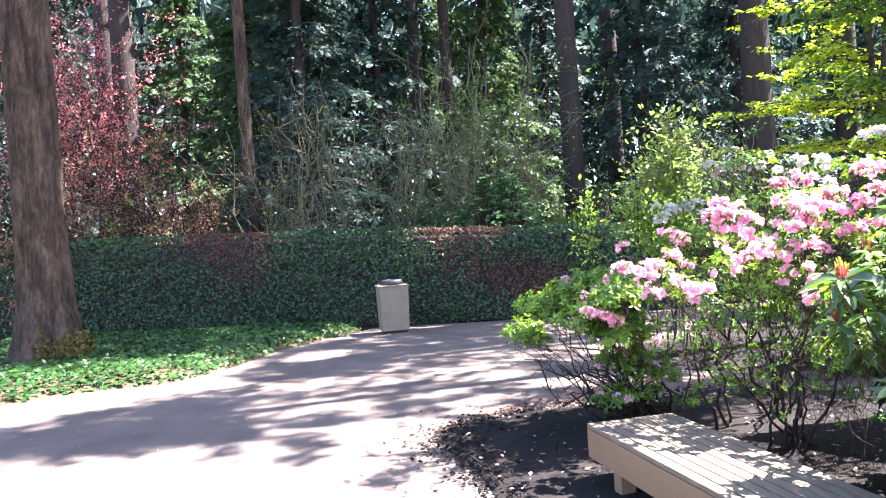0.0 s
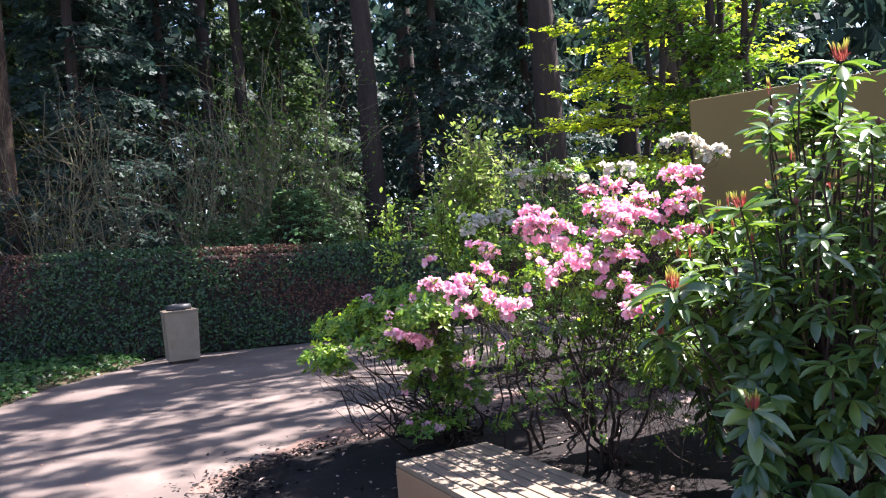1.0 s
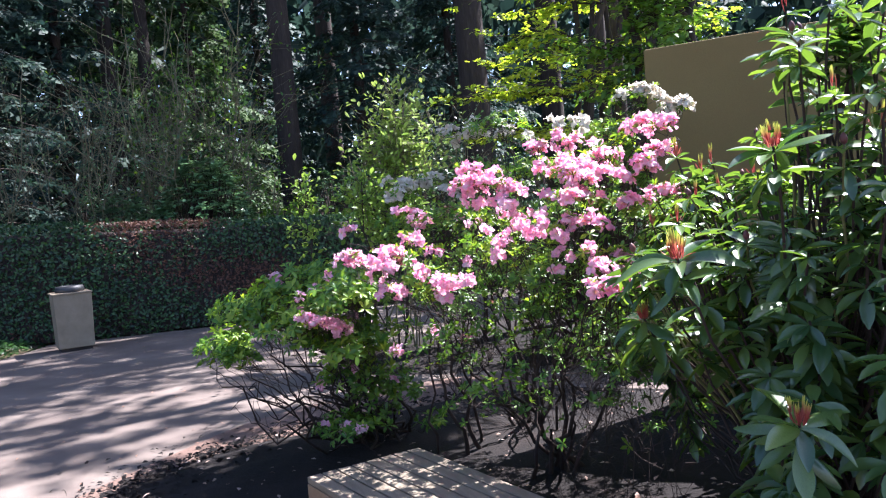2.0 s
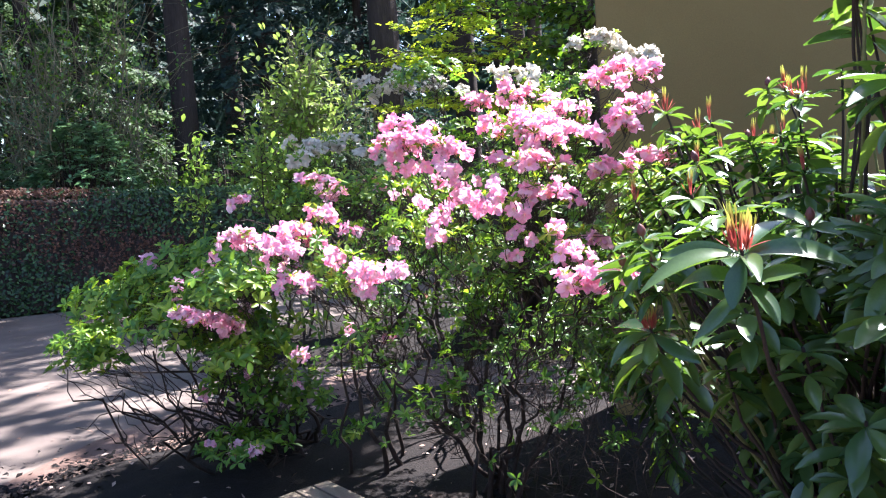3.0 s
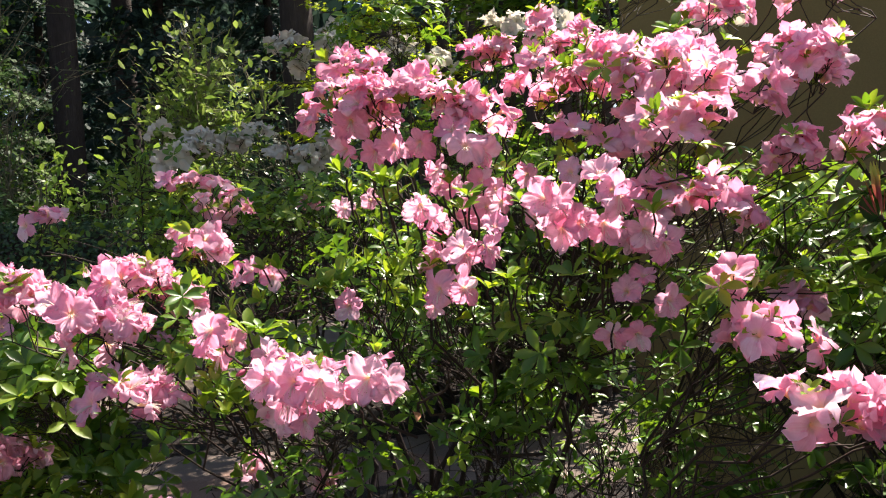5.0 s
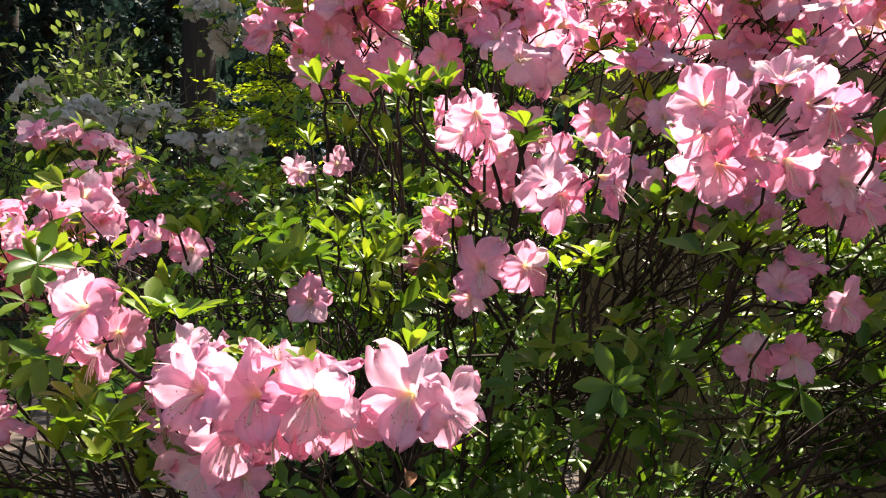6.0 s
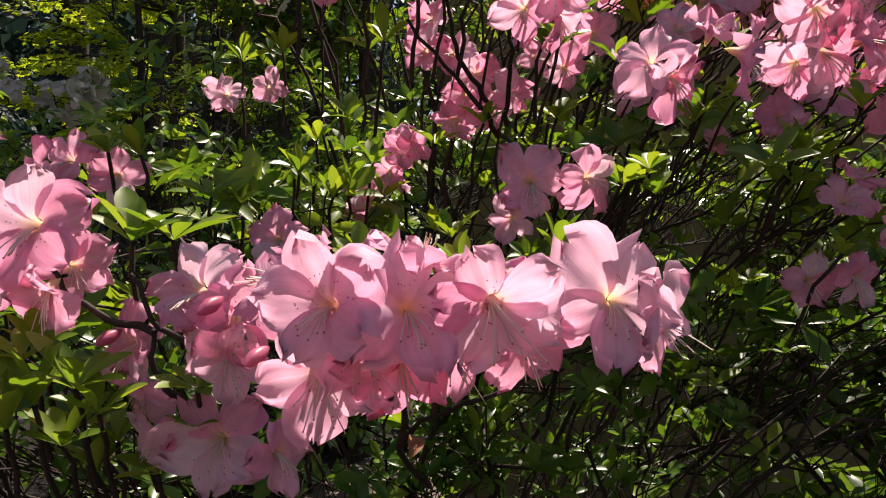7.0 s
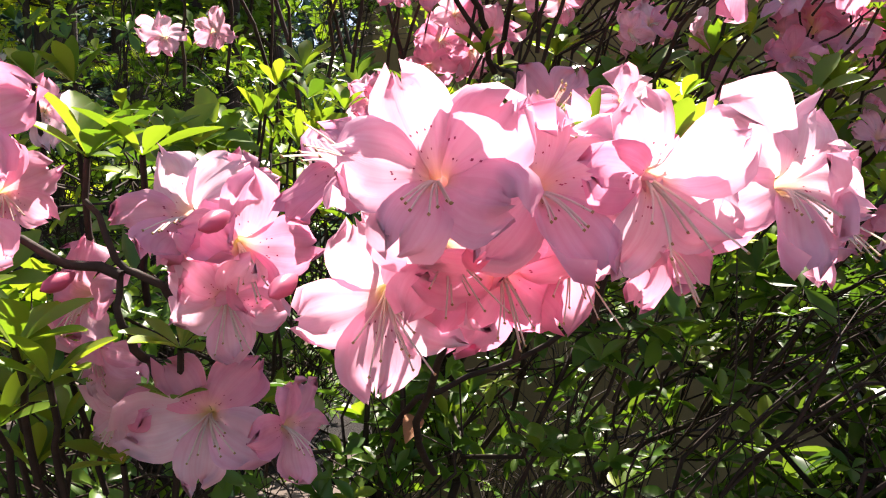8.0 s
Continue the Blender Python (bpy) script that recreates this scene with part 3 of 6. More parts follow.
part("moss", make_mesh("moss", [scatter(*LEAF5, frames(o + rng.normal(0, 0.6, (900, 3)), o), pos, rng.uniform(0.04, 0.1, 900))], MOSS), big, "brownish moss on the roots", kind="stuff")

TREES = [(-7.8, 20.0, 0.3, 0), (-4.9, 19.9, 0.165, 1), (-4.2, 24.0, 0.2, 0), (-1.15, 26.0, 0.22, 0), (-0.2, 26.3, 0.2, 0), (3.02, 21.8, 0.29, 0), (7.15, 20.0, 0.36, 0), (-10.5, 25, 0.3, 0), (5.0, 27, 0.3, 0), (11, 24, 0.35, 0)]
for x, y, r, pale in TREES:
    conifer(x, y, r, 27, 12.5, 3.4 if r > 0.17 else 1.8, 48 if r > 0.17 else 18, 40, 0.5, 0.55, FIR_LEAF, "tall straight fir trunk, bare below, behind the hedge", (0, 0), BARK if pale else BARK_DARK)
# boughs that hang low and fill the wood
for x, y, reach, leaf, z0, hh in [(-6.2, 25.5, 3.2, CEDAR_LEAF, 2.0, 10), (-3.9, 21.8, 2.9, FIR_LEAF, 1.2, 12), (-2.2, 24.5, 3.0, FIR_LEAF, 1.5, 12), (1.0, 27.5, 3.4, CEDAR_LEAF, 1.5, 11), (5.2, 23.5, 3.0, FIR_LEAF, 1.5, 13),
                                  (-9.6, 29, 3.6, CEDAR_LEAF, 1.0, 11), (8.6, 26, 3.4, FIR_LEAF, 1.5, 12), (-13.5, 27, 3.6, FIR_LEAF, 1.5, 12), (3.3, 31, 3.6, FIR_LEAF, 1.0, 13), (13, 21, 3.6, FIR_LEAF, 1.5, 13), (-5.5, 31, 3.8, FIR_LEAF, 1.0, 13), (-1.2, 33, 3.8, CEDAR_LEAF, 1, 13)]:
    conifer(x, y, 0.17, hh, z0, reach, 110, 52, 0.32, 0.32, leaf, "conifer with low drooping green boughs in the wood", bark=BARK_DARK, name="cedar_tree")
# trees added out of view on the sunny side; their crowns shade path and hedge
for x, y, z0, hh, reach, cnt in [(6.6, 11.5, 13, 19, 2.3, 44), (8.7, 14.7, 13, 19, 2.3, 36), (9.3, 17.2, 13, 19, 2.3, 34), (9.6, 18.4, 20, 32, 3.4, 70)]:
    conifer(x, y, 0.15, hh, z0, reach, cnt, 32, 0.3, 0.45, FIR_LEAF, "unseen slender fir added beyond the garden wall to shade the path")
n = 21000
a = rng.uniform(math.radians(20), math.radians(150), n)
d = rng.uniform(34, 62, n)
pos = np.column_stack([d * np.cos(a), d * np.sin(a), 17 * rng.random(n) ** 0.8])
ax = np.column_stack([rng.normal(0, 1, (n, 2)), rng.normal(-0.9, 0.4, n)])
solid("far_wood", [scatter(*SPRAY, frames(ax, rng.normal(0, 1, (n, 3)) + np.array([0, -0.6, 0.6])), pos, rng.uniform(0.9, 2.2, n))], FIR_LEAF, "dense dark conifer wood in the distance", "forest", kind="stuff")


# ---- understorey behind the hedge ----
def twig_shrub(x, y, height, spread, stems, forks, radius, bark, leaf, leaf_n, leaf_size, name, label, lean=0.25, base_r=0.25, low=0.25, piece=LEAF5, cat="shrub", upright=0.6, reach=1.0):
    """Many stems that fork twice, with leaves along the outer twigs."""
    t = thing(name, (x, y, 0), label, cat)
    bl, P, A = [], [], []
    for i in range(stems):
        a = rng.uniform(0, 2 * math.pi)
        b = np.array([x + base_r * rng.normal(), y + base_r * rng.normal(), 0.02])
        e = b + np.array([math.cos(a) * spread * rng.uniform(0.2, 1), math.sin(a) * spread * rng.uniform(0.2, 1), height * rng.uniform(upright, 1.0)])
        pts = bend(b, e, 8, 0, height * 0.018, np.array([math.cos(a), math.sin(a), 0]) * spread * lean * rng.uniform(-0.6, 1))
        bl.append(tube(pts, np.linspace(radius, radius * 0.3, 8), 5))
        for k in range(forks):
            u = rng.uniform(low, 0.95)
            o = pts[int(u * 7)]
            dv = unit(unit(pts[-1] - pts[0]) * 0.9 + rng.normal(0, 0.55, 3))
            e2 = o + dv * height * rng.uniform(0.15, 0.38) * reach
            p2 = bend(o, e2, 5, 0, height * 0.012)
            bl.append(tube(p2, np.linspace(radius * 0.45, radius * 0.14, 5), 4))
            for c in range(2):
                o3 = p2[rng.integers(1, 5)]
                e3 = o3 + unit(dv + rng.normal(0, 0.7, 3)) * height * rng.uniform(0.06, 0.16)
                p3 = bend(o3, e3, 3, 0, 0.01)
                bl.append(tube(p3, np.linspace(radius * 0.2, radius * 0.08, 3), 3))
                P.append(p3), A.append(np.repeat((e3 - o3)[None], 3, 0))
            P.append(p2), A.append(np.repeat(dv[None], 5, 0))
    part("twigwork", make_mesh("twigwork", bl, bark), t, kind="stuff")
    if leaf_n:
        P, A = np.vstack(P), np.vstack(A)
        i = rng.integers(0, len(P), leaf_n)
        pos = P[i] + rng.normal(0, leaf_size * 0.8, (leaf_n, 3))
        ax = unit(A[i]) + rng.normal(0, 0.7, (leaf_n, 3)) + np.array([0, 0, -0.15])
        part("foliage", make_mesh("foliage", [scatter(*piece, frames(ax, rng.normal(0, 0.5, (leaf_n, 3)) + np.array([0, 0, 1])), pos, rng.uniform(0.6, 1.2, leaf_n) * leaf_size)], leaf), t, kind="stuff")
    return t


for x, y, h, s, st in [(-4.2, 18.6, 5.4, 1.6, 5), (-3.2, 18.0, 5.8, 1.8, 6), (-2.2, 18.4, 5.6, 1.8, 6), (-1.3, 18.1, 5.0, 1.5, 5), (-0.5, 19.0, 5.0, 1.5, 5)]:
    twig_shrub(x, y, h, s, st, 11, 0.018, TWIG_GREY, EVERGREEN if x > -2.5 else YELLOW_LEAF, 700 if x > -2.5 else 120, 0.07, "bare_shrub", "tangle of grey nearly bare shrub stems behind the hedge")
for x, y, h, s, n_, lf in [(0.3, 19.3, 6.2, 1.4, 1300, LEAF_MID), (1.3, 20.0, 6.6, 1.4, 1500, LEAF_MID), (0.9, 18.3, 4.2, 1.3, 900, HEDGE_LEAF), (2.3, 18.5, 2.6, 1.0, 1500, LEAF_MID), (4.6, 18.6, 3.0, 1.3, 1600, HEDGE_LEAF), (6.6, 18.9, 3.6, 1.5, 1600, HEDGE_LEAF)]:
    twig_shrub(x, y, h, s, 9, 10, 0.022, TWIG_GREY, lf, n_, 0.1, "understorey_shrub", "loose shrub with sparse yellow-green leaves behind the hedge")
for x, y, h, s, lf, n_, nm, lb in [(-8.6, 18.6, 7.6, 1.9, RED_LEAF, 3000, "red_maple", "young maple with pinkish red leaves in sun"), (-9.9, 19.5, 7.0, 1.8, RED_LEAF, 1800, "red_maple", "young maple with pinkish red leaves in sun"),
                                   (-7.3, 18.2, 4.8, 2.0, COPPER_LEAF, 3600, "copper_beech", "young beech holding dry copper leaves"), (-9.2, 17.9, 4.0, 1.7, COPPER_LEAF, 2600, "copper_beech", "young beech holding dry copper leaves"), (-5.9, 18.3, 3.0, 1.4, COPPER_LEAF, 1200, "copper_beech", "young beech holding dry copper leaves")]:
    twig_shrub(x, y, h, s, 8, 16, 0.026, TWIG, lf, int(n_ * 2.2), 0.075, nm, lb, cat="tree", low=0.15 if "beech" in nm else 0.6)
twig_shrub(-8.0, 17.6, 3.0, 1.4, 10, 10, 0.02, TWIG, LIME_LEAF, 1200, 0.09, "young_shrub", "pale green young shrub behind the hedge")


def leafy_mound(x, y, h, w, n_, leaf, size, name, label, piece=LEAF5, cat="shrub"):
    """A dense evergreen: short stems and leaf rosettes over an uneven mound."""
    t = thing(name, (x, y, 0), label, cat)
    bl, P, A, U = [], [], [], []
    for i in range(n_ // 9):
        a, e = rng.uniform(0, 2 * math.pi), rng.uniform(0.0, 1.0)
        rad = w * (1 - 0.75 * e ** 2) * rng.uniform(0.75, 1.08) * (1 + 0.25 * noise.noise(Vector((math.cos(a) * 2, math.sin(a) * 2, e * 3 + x))))
        c = np.array([x + math.cos(a) * rad, y + math.sin(a) * rad, h * (0.12 + 0.86 * e) + rng.normal(0, 0.06)])
        d = unit(np.array([math.cos(a) * (1 - e), math.sin(a) * (1 - e), 0.5 + e]))
        if i % 3 == 0:
            bl.append(tube(bend((x + rng.normal(0, 0.15), y + rng.normal(0, 0.15), 0), c, 6, -0.1, 0.05), np.linspace(0.025, 0.006, 6), 4))
        k = 9
        b = rng.uniform(0, 6.28) + np.arange(k) * 6.28 / k
        s1 = unit(np.cross(d, [0.3, 0.2, 0.9]))
        s2 = np.cross(d, s1)
        ax = s1 * np.cos(b)[:, None] + s2 * np.sin(b)[:, None] + d * rng.uniform(-0.1, 0.7, k)[:, None]
        P.append(np.repeat(c[None], k, 0) + rng.normal(0, 0.02, (k, 3))), A.append(ax), U.append(np.repeat(d[None], k, 0) + rng.normal(0, 0.25, (k, 3)))
    P, A, U = map(np.vstack, (P, A, U))
    part("twigwork", make_mesh("twigwork", bl, TWIG), t, kind="stuff")
    part("foliage", make_mesh("foliage", [scatter(*piece, frames(A, U), P, rng.uniform(0.7, 1.2, len(P)) * size)], leaf), t, kind="stuff")
    return t


leafy_mound(0.85, 17.7, 2.85, 1.2, 5200, EVERGREEN, 0.14, "evergreen_shrub", "broad green evergreen shrub behind the hedge, partly sunlit")
leafy_mound(-0.5, 17.9, 2.3, 0.9, 2000, EVERGREEN, 0.12, "evergreen_shrub", "green evergreen shrub behind the hedge")
leafy_mound(-1.4, 22.0, 2.6, 1, 2200, HEDGE_LEAF, 0.1, "evergreen_shrub", "dark evergreen shrub behind the hedge")
leafy_mound(0.3, 23.1, 3.4, 1.2, 3000, HEDGE_LEAF, 0.1, "evergreen_shrub", "dark evergreen shrub behind the hedge")
leafy_mound(3.2, 21.5, 2.3, 0.8, 1500, HEDGE_LEAF, 0.1, "evergreen_shrub", "dark evergreen shrub behind the hedge")
leafy_mound(3.3, 17.9, 2.5, 1.0, 2600, HEDGE_LEAF, 0.1, "evergreen_shrub", "dark evergreen shrub behind the hedge")
leafy_mound(5.2, 18.2, 2.6, 1.3, 2600, HEDGE_LEAF, 0.1, "evergreen_shrub", "dark evergreen shrub behind the hedge")

# ---- the bed beyond the path: a maple, a pale shrub and a low green one ----
twig_shrub(2.87, 10.45, 3.0, 0.24, 8, 14, 0.012, TWIG_GREY, LIME_LEAF, 1700, 0.07, "pale_shrub", "upright shrub with pale yellow-green young leaves", low=0.74, reach=0.36, upright=0.8, piece=OVAL)
twig_shrub(2.5, 10.5, 1.95, 0.36, 8, 10, 0.012, TWIG, SHRUB_LEAF, 1700, 0.07, "green_shrub", "spreading shrub with fresh green leaves", low=0.78, reach=0.55, upright=0.85, piece=OVAL)
twig_shrub(3.5, 10.6, 1.9, 0.8, 9, 10, 0.016, TWIG, LEAF_MID, 1500, 0.07, "green_shrub", "spreading shrub with fresh green leaves", low=0.45)

leafy_mound(4.3, 8.9, 2.0, 0.8, 3200, LEAF_MID, 0.09, "evergreen_shrub", "dense green shrub behind the garden wall")
leafy_mound(5.4, 9.6, 2.5, 1.0, 3200, LEAF_MID, 0.09, "evergreen_shrub", "dense green shrub behind the garden wall")

near_tree = thing("garden_tree", (5.3, 9.2, 0), "small many-stemmed garden tree with dark bark behind the wall", "tree")
bl, P, A = [], [], []
for i in range(6):
    b = np.array([5.3 + 0.14 * math.cos(i * 1.1), 9.2 + 0.14 * math.sin(i * 1.1), 0])
    e = b + np.array([rng.uniform(-0.9, 0.9), rng.uniform(-0.2, 0.7), rng.uniform(5.0, 6.6)])
    pts = bend(b, e, 10, 0, 0.06)
    part("trunk", make_mesh("trunk", [tube(pts, np.linspace(0.06, 0.018, 10), 7)], BARK_DARK), near_tree)
    for k in range(13):
        o = pts[rng.integers(4, 10)]
        a = rng.uniform(0, 6.28)
        d = np.array([math.cos(a), math.sin(a), 0.15])
        p2 = bend(o, o + d * rng.uniform(0.4, 0.9), 6, -0.08, 0.03)
        bl.append(tube(p2, np.linspace(0.016, 0.005, 6), 5))
        for c in range(7):
            o3 = p2[rng.integers(1, 6)]
            e3 = o3 + unit(np.array([d[0], d[1], 0]) + rng.normal(0, 0.8, 3) * [1, 1, 0.3]) * rng.uniform(0.15, 0.45)
            p3 = bend(o3, e3, 4, 0.0, 0.012)
            bl.append(tube(p3, np.linspace(0.006, 0.003, 4), 3))
            P.append(p3[1:]), A.append(np.repeat((e3 - o3)[None], 3, 0))
# extra limbs above the view, added to shade the bed and path edge
for i in range(52):
    o = np.array([5.2 + rng.normal(0, 0.1), 9.1 + rng.normal(0, 0.1), 4.6 + 0.5 * rng.random()])
    e = np.array([4.0, 7.75, 5.5]) + rng.normal(0, 1, 3) * [0.5, 0.3, 0.2]
    p2 = bend(o, e, 6, -0.1, 0.03)
    bl.append(tube(p2, np.linspace(0.014, 0.004, 6), 5))
    for c in range(9):
        o3 = p2[rng.integers(2, 6)]
        e3 = o3 + rng.normal(0, 0.2, 3) * [1, 1, 0.4]
        p3 = bend(o3, e3, 4, 0.0, 0.012)
        bl.append(tube(p3, np.linspace(0.005, 0.003, 4), 3))
        P.append(p3[1:]), A.append(np.repeat((e3 - o3)[None], 3, 0))
part("twigwork", make_mesh("twigwork", bl, BARK_DARK), near_tree, kind="stuff")
P, A = np.vstack(P), np.vstack(A)
i = rng.integers(0, len(P), 21000)
pos = P[i] + rng.normal(0, 0.05, (len(i), 3))
ax = unit(A[i]) * 0.7 + rng.normal(0, 0.7, (len(i), 3)) * [1, 1, 0.5] + np.array([0, 0, -0.2])
part("crown", make_mesh("crown", [scatter(*LEAF5, frames(ax, rng.normal(0, 0.4, (len(i), 3)) + np.array([0, 0, 1])), pos, rng.uniform(0.06, 0.11, len(i)))], LEAF_MID), near_tree, kind="stuff")

MX, MY = 7.3, 15.3
maple = thing("maple_tree", (MX, MY, 0), "small maple with layered bright yellow-green leaves", "tree")
bl, P, A = [], [], []
for i in range(5):
    b = np.array([MX + 0.15 * math.cos(i * 1.3), MY + 0.15 * math.sin(i * 1.3), 0])
    e = b + np.array([rng.uniform(-1.1, 1.3), rng.uniform(-1.1, 0.7), 7.5])
    pts = bend(b, e, 10, 0, 0.07)
    part("trunk", make_mesh("trunk", [tube(pts, np.linspace(0.085, 0.025, 10), 8)], BARK_DARK), maple)
    for k in range(17):
        o = pts[rng.integers(3, 10)]
        a = rng.uniform(0, 6.28)
        d = np.array([math.cos(a), math.sin(a), 0.1])
        e2 = o + d * rng.uniform(0.9, 2.3)
        p2 = bend(o, e2, 6, -0.12, 0.03)
        bl.append(tube(p2, np.linspace(0.024, 0.006, 6), 5))
        for c in range(8):
            o3 = p2[rng.integers(1, 6)]
            e3 = o3 + unit(np.array([d[0], d[1], 0]) + rng.normal(0, 0.8, 3) * [1, 1, 0.15]) * rng.uniform(0.2, 0.7)
            p3 = bend(o3, e3, 4, 0.0, 0.012)
            bl.append(tube(p3, np.linspace(0.007, 0.003, 4), 3))
            P.append(p3[1:]), A.append(np.repeat((e3 - o3)[None], 3, 0))
part("twigwork", make_mesh("twigwork", bl, BARK_DARK), maple, kind="stuff")
P, A = np.vstack(P), np.vstack(A)
i = rng.integers(0, len(P), 13000)
pos = P[i] + rng.normal(0, 1, (len(i), 3)) * [0.07, 0.07, 0.025]
ax = unit(A[i]) * 0.7 + rng.normal(0, 0.7, (len(i), 3)) * [1, 1, 0.4] + np.array([0, 0, -0.2])
part("crown", make_mesh("crown", [scatter(*LOBED, frames(ax, rng.normal(0, 0.3, (len(i), 3)) + np.array([0, 0, 1])), pos, rng.uniform(0.07, 0.13, len(i)))], MAPLE_LEAF), maple, kind="stuff")


# ---- azaleas ----
def ease(x):
    x = np.clip(x, 0, 1)
    return x * x * (3 - 2 * x)


def flower_blocks(size, across, along, flat, seed, spots=0):
    """A five-petalled azalea corolla that opens along +z from a short tube, about 2 * size wide, with crimped petals."""
    r = np.random.default_rng(seed)
    out = []
    for k in range(5):
        a0 = k * 2 * math.pi / 5 + r.normal(0, 0.1)
        ln = 1.45 * size * r.uniform(0.88, 1.12)
        ph, ph2, ph3, roll, bow = r.uniform(0, 6.28), r.uniform(0, 6.28), r.uniform(0, 6.28), r.normal(0, 0.3), r.normal(0, 0.09)
        wide, open_, ruffle = r.uniform(0.29, 0.36), 1.5 - flat * 0.8 + r.normal(0, 0.28), r.uniform(0.9, 1.5)
        ca, sa = math.cos(a0), math.sin(a0)
        arc = np.linspace(0, 1.1, 60)
        th = 0.16 + (open_ - 0.16) * ease((arc - 0.14) / 0.45) + 0.45 * ease((arc - 0.7) / 0.4)
        px_, pz_ = np.r_[0, np.cumsum(np.sin(th[1:]))] * (1.1 / 59), np.r_[0, np.cumsum(np.cos(th[1:]))] * (1.1 / 59)

        def surf(u, v):
            u, v = np.broadcast_arrays(u, v)
            uu = u * (1 + (0.05 * np.cos(v * 8 + ph) + 0.04 * np.cos(v * 16 + ph2) - 0.06 * np.exp(-(v / 0.16) ** 2)) * np.clip((u - 0.5) / 0.5, 0, 1))
            x, z, t = ln * (0.008 + 0.035 * ease(u / 0.12) + np.interp(uu, arc, px_)), ln * (np.interp(uu, arc, pz_) - 0.42), np.interp(uu, arc, th)
            half = ln * wide * (0.2 + 0.8 * ease((u - 0.14) / 0.56)) * np.sqrt(np.clip(1 - (np.clip(u - 0.7, 0, 1) / 0.305) ** 2.5, 0.02, 1))
            side = v * half + bow * ln * u ** 2
            fold = ln * ruffle * (0.15 * np.sin(v * 3.6 + ph) * np.abs(v) ** 1.3 * u ** 2 + 0.095 * np.sin(v * 9 + ph2 + u * 5) * np.abs(v) * u ** 3 + 0.035 * np.sin(v * 17 + ph3) * u ** 5)
            fold = fold - ln * 0.07 * np.exp(-(v / 0.14) ** 2) * u * (1.05 - u) * 2 + half * v ** 2 * (0.5 - 0.75 * u) + roll * side * u + ln * 0.045 * np.sin(u * 9 + ph3 + v * 2) * u ** 1.5
            xx, zz = x - np.cos(t) * fold, z + np.sin(t) * fold
            turn = np.clip(v * half / np.maximum(x, 1e-6), -0.75, 0.75)
            b = ease((u - 0.2) / 0.3)
            rx, ry = (1 - b) * x * np.cos(turn) + b * xx, (1 - b) * x * np.sin(turn) + b * side
            return np.stack([rx * ca - ry * sa, rx * sa + ry * ca, (1 - b) * z + b * zz], -1)

        u, v = np.linspace(0, 1, along)[:, None] ** 0.9, np.linspace(-1, 1, across)[None, :]
        g = np.clip(1 - u * 2.4, 0, 1) * 0.95 + 0.12 * np.clip(1 - np.abs(v) * 2, 0, 1) * np.clip(0.9 - u, 0, 1) + 0 * v
        out.append((surf(u, v).reshape(-1, 3), grid_faces(along, across), 0, np.clip(g, 0, 1).ravel(), np.broadcast_to(v + 3.0 * k + seed, (along, across)).ravel()))
        if k < 3:
            for q in range(spots):
                u0, v0, e = r.uniform(0.3, 0.58), r.uniform(-0.5, 0.5), 0.013
                dot = np.array([surf(np.array(u0 + e * math.cos(b)), np.array(v0 + 2.4 * e * math.sin(b))) for b in (0, 1.57, 3.14, 4.71)]) + np.array([0, 0, 0.0006])
                out.append((dot, [[0, 1, 2, 3]], 1, None))
    return out


def stamen_blocks(size, seed, n=8, sides=3):
    """Pale filaments that arch out of the throat to one side, with small anthers."""
    r = np.random.default_rng(seed)
    out = []
    for k in range(n):
        a = r.normal(0, 0.55)
        ln = size * r.uniform(0.6, 0.9) * (1.3 if k == 0 else 1)
        t = np.linspace(0, 1, 6)
        rad = size * 0.03 + ln * (0.1 * t + 0.62 * t ** 2)
        p = np.column_stack([rad * math.cos(a), rad * math.sin(a) * 0.8, -size * 0.4 + ln * (1.15 * t - 0.12 * t ** 3)])
        p[:, 2] += 0.1 * ln * t ** 4
        out.append(tube(p, np.linspace(0.0006, 0.00035, 6), sides, 0))
        c = p[-1]
        out.append((np.array([[0.0006, 0, 0], [-0.0006, 0, 0], [0, 0.0006, 0], [0, -0.0006, 0], [0, 0, 0.0012], [0, 0, -0.0009]]) + c,
                    [[0, 2, 4], [2, 1, 4], [1, 3, 4], [3, 0, 4], [2, 0, 5], [1, 2, 5], [3, 1, 5], [0, 3, 5]], 1, None))
    return out


FLOWER_S = 0.028
COROLLA = [make_mesh("corolla", flower_blocks(FLOWER_S, 12, 11, fl, 40 + i, 7), [PETAL, SPOT]) for i, fl in enumerate((0.1, 0.3, 0.5, -0.1, 0.2, 0.0, 0.4, -0.15))]
STAMENS = [make_mesh("stamen_tuft", stamen_blocks(FLOWER_S, 80 + i), [STAMEN, ANTHER]) for i in range(3)]
LOW_FLOWER = [flower_blocks(FLOWER_S, 5, 6, fl, 60 + i) for i, fl in enumerate((0.1, 0.3, 0.5, -0.1))]


def whorl_blocks(seed, n=5, size=0.05, spread=0.7, leaf=None):
    r = np.random.default_rng(seed)
    a = np.arange(n) * 2 * math.pi / n + r.normal(0, 0.2, n)
    el = r.normal(spread, 0.2, n)
    ax = np.column_stack([np.cos(a) * np.cos(el - 0.4), np.sin(a) * np.cos(el - 0.4), np.sin(el - 0.4)])
    return [scatter(*(leaf or AZ_LEAF), frames(ax, np.array([[0, 0, 1.0]]) + 0.0 * ax), np.zeros((n, 3)), size * r.uniform(0.75, 1.15, n), 0)]


